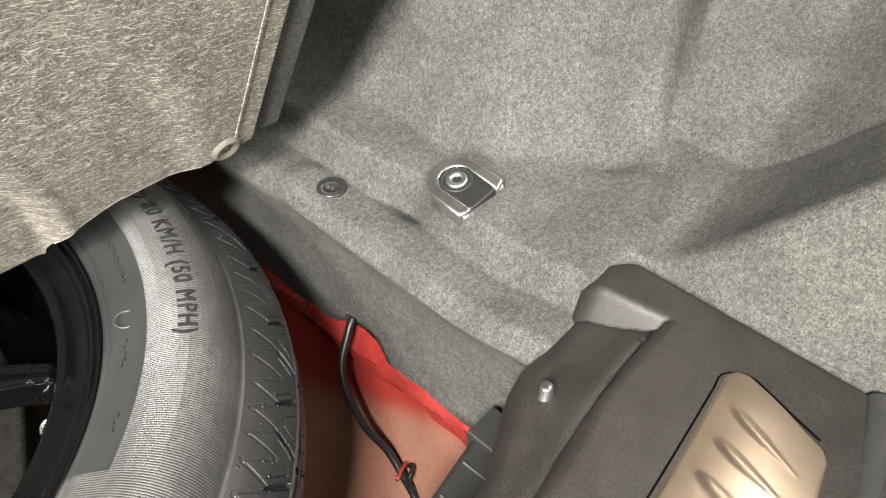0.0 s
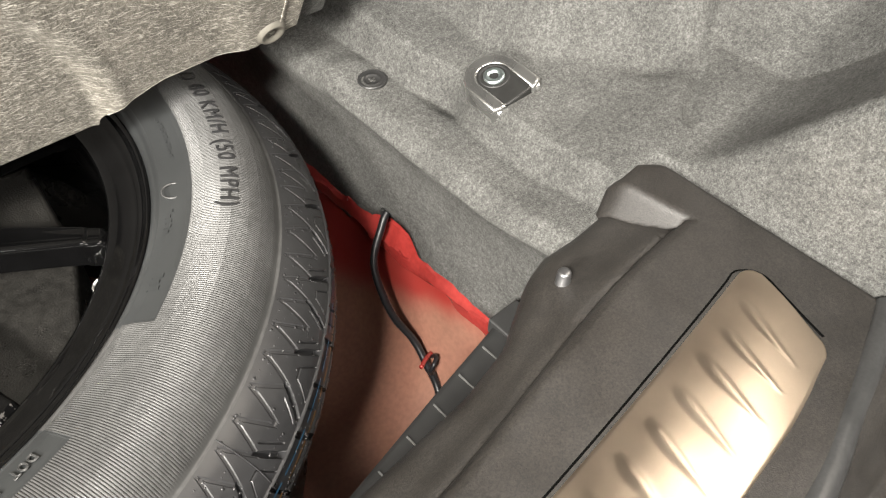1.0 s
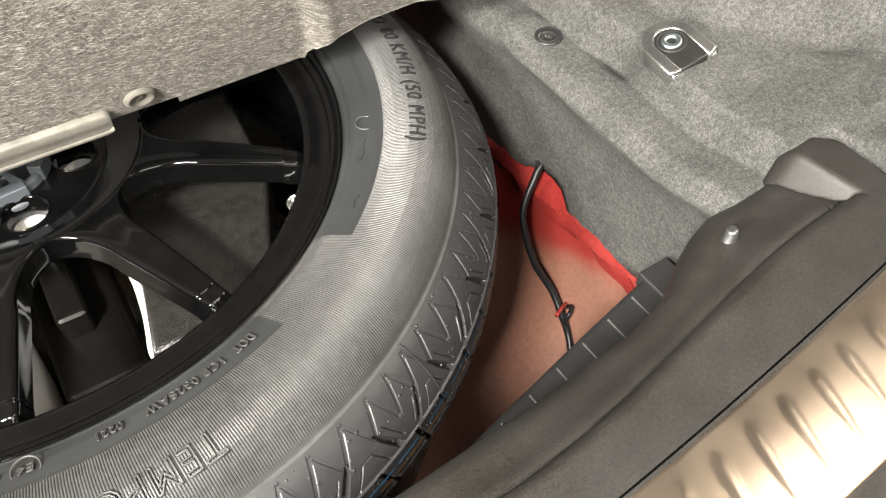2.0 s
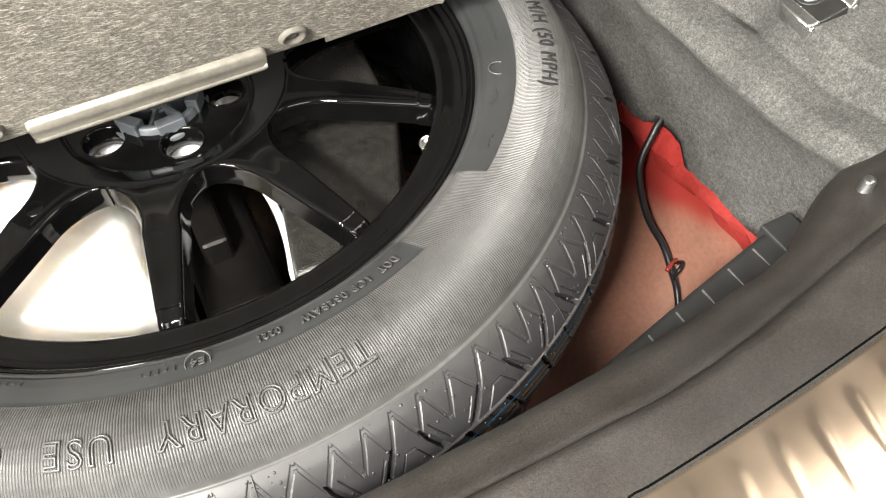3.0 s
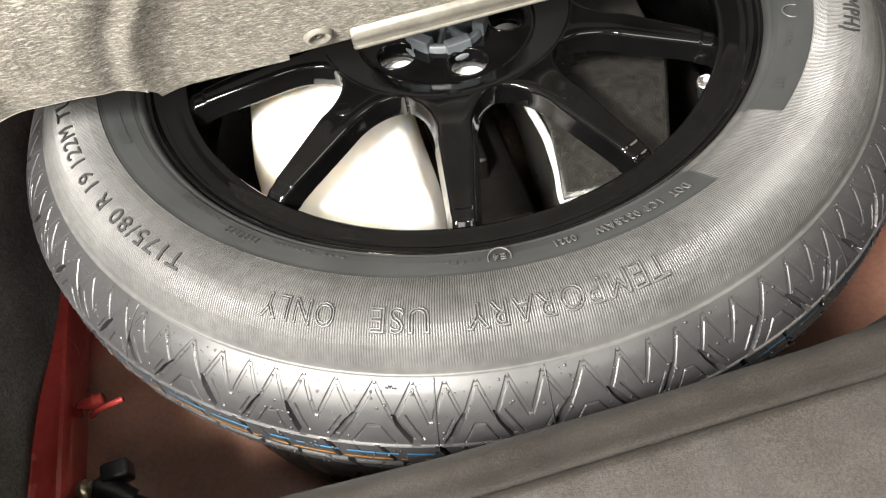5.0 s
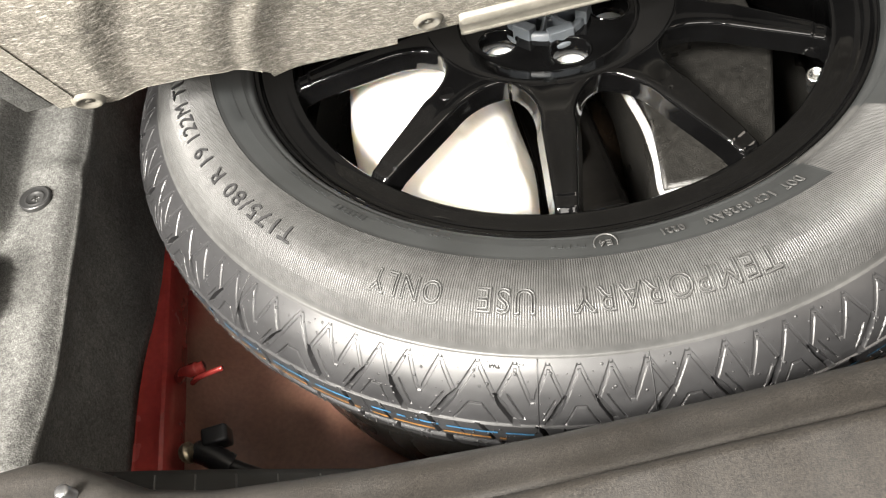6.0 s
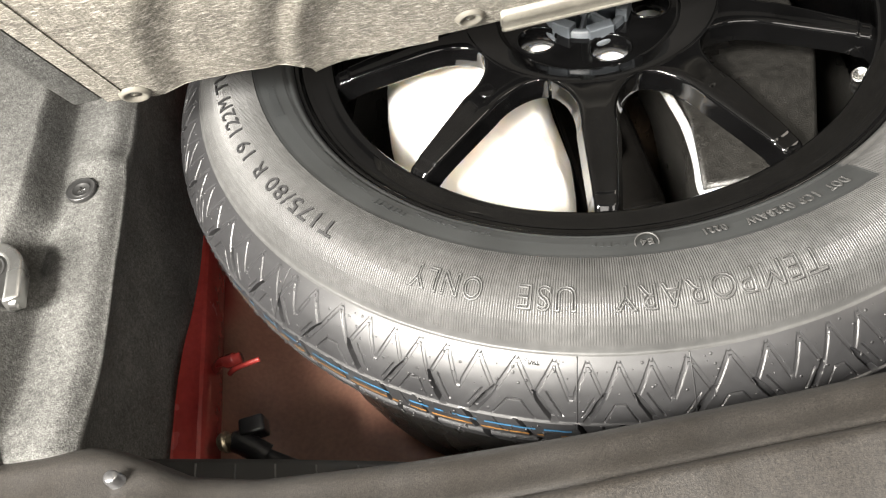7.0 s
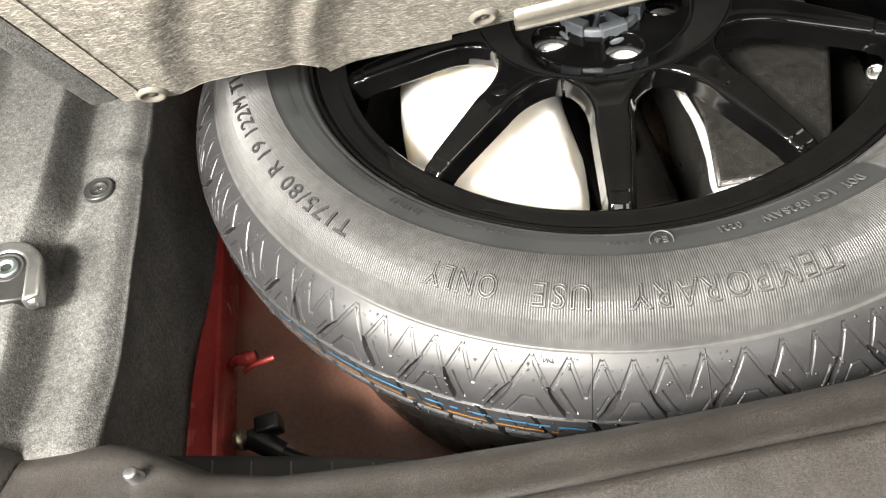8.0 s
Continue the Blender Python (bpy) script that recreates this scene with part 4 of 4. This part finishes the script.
def make_sill():
    fine = np.linspace(0.426, 0.477, 46)
    xs_ = np.concatenate([-fine[::-1], np.linspace(-0.424, 0.424, 121), fine])
    n = 84
    verts = []
    for x in xs_:
        yf = sill_front(x)
        skirt = [(yf + 0.004, 0.085), (yf + 0.004, 0.12), (yf + 0.0035, 0.15), (yf + 0.002, 0.163)]
        row = [(x, y, z) for y, z in skirt]
        for k in range(n):
            f = k / (n - 1)
            y = yf + (-0.56 - yf) * f
            lip = 0.011 * (1 - min(1, (yf - y) / 0.013)) ** 2.2
            edge = 0.004 * float(smoothstep(0.470, 0.477, abs(x))) ** 2
            row.append((x, y, sill_height(x, y) - lip - edge))
        row.append((x, -0.565, 0.05))
        verts += row
    cols = n + 5
    ob = mesh_object("loading_sill", verts, grid_faces(len(xs_), cols), PLASTIC)
    m = ob.modifiers.new("thickness", "SOLIDIFY")
    m.thickness, m.offset = 0.003, 1
    return tagged(ob, "black grained plastic loading sill cover along the boot opening", "sill", kind="structure")


make_sill()


def plate_edge(x):
    return -0.4600 + 0.0320 * ((x - 0.115) / 0.325) ** 1.4 if x > 0.115 else -0.46


def make_plate():
    p = tagged(empty("sill_plate", (0.28, -0.47, 0.2035)), "brushed steel sill plate with a row of embossed teardrops", "sill plate")
    nxp, nyp = 260, 40
    corner = 0.010
    verts = []
    for i in range(nxp):
        x = 0.112 + (0.4405 - 0.112) * i / (nxp - 1)
        y0, y1 = plate_edge(x), float(np.interp(x, [0.112, 0.25, 0.322, 0.364, 0.40, 0.4405], [-0.5165, -0.512, -0.5076, -0.5034, -0.4985, -0.4915]))
        d = min(x - 0.112, 0.4405 - x)
        inset = corner - math.sqrt(max(0, corner ** 2 - (corner - d) ** 2)) if d < corner else 0.0
        y0, y1 = y0 - inset, y1 + inset
        for j in range(nyp):
            f = j / (nyp - 1)
            y = y0 + (y1 - y0) * f
            z = 0.2060 - 0.0025 * (min(f, 1 - f) < 0.02) + 0.0016 * math.sin(math.pi * f)
            # teardrops
            u = (x - 0.4115 + 0.0245 * 40) / 0.0245
            xm = (u - round(u)) * 0.0245
            yc = 0.5 * (y0 + y1) + 0.001
            v = (y - yc) / 0.0205
            xm += -0.0050 * v
            if abs(v) < 1 and x > 0.13 and x < 0.425:
                w = 0.0080 * ((1 + v) / 2) ** 1.2 * math.sqrt(1 - v) + 0.0006
                z += 0.0008 * max(0, 1 - (xm / max(w, 1e-5)) ** 2) * min(1, 3 * (1 - v)) * min(1, 0.35 + (1 + v) * 0.5)
            verts.append((x - 0.016 * f * float(smoothstep(0.36, 0.4405, x)) - 0.28, y + 0.47, z - 0.2035))
    ob = mesh_object("plate", verts, grid_faces(nxp, nyp), STEEL, p)
    # seal strip in the groove round the plate, dead black for the shaded gap
    rim_pts = [(0.1100 - 0.28, -0.505 + 0.47, 0.0006), (0.1100 - 0.28, -0.478 + 0.47, 0.0006), (0.1115 - 0.28, -0.466 + 0.47, 0.0006)]
    for x in np.linspace(0.121, 0.431, 30):
        rim_pts.append((x - 0.28, plate_edge(x) + 0.0014 + 0.47, 0.0006))
    rim_pts += [(x - 0.28, y + 0.47, 0.0006) for x, y in ((0.4385, -0.4335), (0.4408, -0.4400), (0.4388, -0.4480), (0.4335, -0.4640), (0.4275, -0.4840))]
    tube("seal", rim_pts, 0.0017, GAP, p, "black seal strip round the plate, dead black as a shaded gap", n=120, sides=6)
    return p


make_plate()


def stud(x, y):
    z = sill_height(x, y)
    s = tagged(revolve("rubber_stop", [(0.0, 0.0125), (0.0022, 0.0125), (0.0036, 0.0119), (0.0041, 0.0108), (0.0046, 0.002), (0.0062, 0.0005), (0.0062, -0.003)], 26, PEG, centre=(0, 0, 0)), "small dull steel stop peg on the loading sill", "peg", "sill pegs")
    s.location = (x, y, z)
    return s


stud(0.3665, -0.3620)
stud(-0.3540, -0.3670)


def under_edge(x):
    return float(np.interp(abs(x), [0, 0.15, 0.225, 0.31, 0.388, 0.41], [-0.372, -0.358, -0.339, -0.319, -0.302, -0.297]))


def make_under_trim():
    ob = tagged(empty("under_sill_trim", (0, -0.35, 0.03)), "dark plastic trim strip with small ribs below the loading sill", "trim strip")
    verts = []
    xs_ = np.linspace(-0.405, 0.405, 90)
    for x in xs_:
        y = under_edge(x)
        verts += [(x, y + 0.35, -0.05), (x, y + 0.35, 0.042), (x, y - 0.0015 + 0.35, 0.046), (x, y - 0.006 + 0.35, 0.0475), (x, y - 0.06 + 0.35, 0.052)]
    mesh_object("strip", verts, grid_faces(len(xs_), 5), TRIM, ob)
    for s in (1, -1):
        for k in range(7):
            x = s * (0.388 - 0.0285 * k)
            bm = bmesh.new()
            y = under_edge(x) + 0.35
            box(bm, x - 0.0005, x + 0.0005, y - 0.036, y - 0.006, 0.0466, 0.0492)
            part("rib", bm, PALE, ob, "pale rib")
    bm = bmesh.new()
    box(bm, 0.378, 0.407, -0.0, 0.05, 0.036, 0.051, 0.002)
    part("end_cap", bm, TRIM, ob)
    return ob


make_under_trim()

# rubber door seal and bright moulding behind the sill
tagged(tube("door_seal", [(-0.48, -0.528, 0.186), (-0.3, -0.545, 0.186), (0, -0.552, 0.186), (0.3, -0.5340, 0.197), (0.40, -0.5160, 0.200), (0.445, -0.5050, 0.202), (0.476, -0.4960, 0.203)], 0.0072, SEAL, n=90, sides=14), "dark grey rubber seal along the boot opening", "seal")

# ---- cable, stud and latch in the well ----
cable = tagged(empty("wiring_cable", (0.40, -0.2, -0.05)), "black sleeved cable held to the red metal by a clip", "cable")


def on_cable(ob):
    ob.parent = cable
    ob.matrix_parent_inverse = Matrix.Translation((-0.40, 0.2, 0.05))
    return ob


on_cable(tube("sleeve", [(0.4180, -0.134, 0.0385), (0.4090, -0.1375, 0.030), (0.389, -0.150, 0.002), (0.385, -0.178, -0.035), (0.392, -0.203, -0.060), (0.391, -0.222, -0.076), (0.390, -0.238, -0.092), (0.378, -0.262, -0.108), (0.36, -0.29, -0.115)], 0.0034, CABLE, n=160, sides=10, ribbed=0.12))
on_cable(tube("clip_stud", [(0.4000, -0.2170, -0.072), (0.3930, -0.2200, -0.068), (0.3860, -0.2235, -0.066), (0.3800, -0.2265, -0.065)], 0.0022, RED, label="red painted clip stud", n=12))
on_cable(tube("clip_loop", [(0.400, -0.219, -0.074), (0.399, -0.226, -0.066), (0.392, -0.231, -0.066), (0.388, -0.231, -0.074), (0.392, -0.229, -0.084)], 0.0022, CABLE, n=24))
bm = bmesh.new()
box(bm, 0.4145, 0.4180, -0.132, -0.128, 0.032, 0.041, 0.001)
on_cable(part("end_plug", bm, SATIN))

weld = tagged(empty("weld_stud", (-0.371, -0.190, 0.0)), "red painted stud and pin sticking out of the well side", "stud")


def on_weld(ob):
    ob.parent = weld
    ob.matrix_parent_inverse = Matrix.Translation((0.371, 0.190, 0.0))
    return ob


on_weld(tube("stud", [(-0.401, -0.172, -0.040), (-0.380, -0.184, -0.006), (-0.366, -0.1905, 0.004), (-0.3560, -0.1905, 0.0065)], 0.0050, RED, n=24, sides=12))
on_weld(tube("nut", [(-0.3700, -0.1890, 0.0015), (-0.3670, -0.1903, 0.0035), (-0.3640, -0.1905, 0.0045), (-0.3610, -0.1905, 0.0055)], 0.0064, RED, n=6, sides=6))
on_weld(tube("pin", [(-0.3700, -0.1980, -0.004), (-0.3620, -0.1985, 0.003), (-0.3500, -0.1980, 0.006), (-0.3390, -0.1970, 0.0075)], 0.0024, RED, n=20, sides=10))

latch = tagged(empty("connector", (-0.36, -0.27, -0.03)), "black plug connector with a dark bolt on a red bracket", "connector")


def on_latch(ob):
    ob.parent = latch
    ob.matrix_parent_inverse = Matrix.Translation((0.36, 0.27, 0.03))
    return ob


RUST = material("tarnished_zinc", (0.30, 0.26, 0.19), 0.38, 0.85, spots=((250, 0.5, 1.4),), bump=((400, 0.3, 0.0006),))
# upright bracket with a rounded top
arch = [(-0.013, -0.045), (0.013, -0.045), (0.013, 0.004)] + [(0.013 * math.cos(a), 0.006 + 0.013 * math.sin(a)) for a in np.linspace(0.2, math.pi - 0.2, 10)] + [(-0.013, 0.004)]
bracket = on_latch(curve_mesh("bracket", [arch], 0.0012, 0.0008, RED))
bracket.matrix_local = Matrix.Translation((-0.3705, -0.2665, 0.0)) @ pose(0, 0, 0, 90, 0, 78)
for nm, r, x0, x1, mt in (("washer", 0.0090, -0.3695, -0.3675, RUST), ("bolt", 0.0062, -0.3675, -0.3600, RUST), ("collar", 0.0078, -0.3600, -0.3555, CLIP)):
    on_latch(tube(nm, [(x0, -0.2650, 0.002), (x0 * 0.67 + x1 * 0.33, -0.2650, 0.0025), (x0 * 0.33 + x1 * 0.67, -0.2650, 0.0028), (x1, -0.2650, 0.003)], r, mt, label="tarnished zinc bolt" if nm == "bolt" else "", n=6, sides=8 if nm == "bolt" else 18))
bm = bmesh.new()
box(bm, -0.0105, 0.0105, -0.0075, 0.0075, -0.009, 0.009, 0.0030)
bmesh.ops.transform(bm, matrix=pose(-0.3450, -0.2580, 0.004, 4, 0, 4), verts=bm.verts)
on_latch(part("plug", bm, CABLE, smooth=True))
on_latch(tube("boot", [(-0.3600, -0.2655, 0.003), (-0.3540, -0.2690, 0.002), (-0.3460, -0.2745, -0.001), (-0.3380, -0.2800, -0.006)], 0.0095, CABLE, n=16, sides=14, ribbed=0.06))
on_latch(tube("lead", [(-0.340, -0.279, -0.004), (-0.325, -0.287, -0.010), (-0.29, -0.302, -0.03), (-0.25, -0.32, -0.06)], 0.0062, CABLE, n=30))

# ---- what closes the place: seat backs, and an unseen showroom darkened to cut bounce ----
bm = bmesh.new()
box(bm, -0.75, 0.75, 0.72, 0.80, -0.1, 0.75, 0.02)
tagged(part("seat_back", bm, CLOTH), "dark cloth rear seat back that closes the boot", "seat back", kind="structure")
ROOM = material("low_bounce_unseen_room", (0.05, 0.048, 0.045), 0.8, spots=((2, 0.92, 1.05),), bump=((80, 0.1, 0.001),))
for nm, args in (("wall_west", (-3.1, -3.0, -4, 3, -0.75, 2.4)), ("wall_east", (3.0, 3.1, -4, 3, -0.75, 2.4)), ("wall_south", (-3.1, 3.1, -4.1, -4, -0.75, 2.4)), ("wall_north", (-3.1, 3.1, 3, 3.1, -0.75, 2.4)), ("showroom_floor", (-3.1, 3.1, -4.1, 3.1, -0.85, -0.75)), ("ceiling", (-3.1, 3.1, -4.1, 3.1, 2.4, 2.5))):
    bm = bmesh.new()
    box(bm, *args)
    tagged(part(nm, bm, ROOM), "plain unseen showroom surface, dark to cut bounced light", "ceiling" if nm == "ceiling" else "floor" if "floor" in nm else "wall", kind="structure")
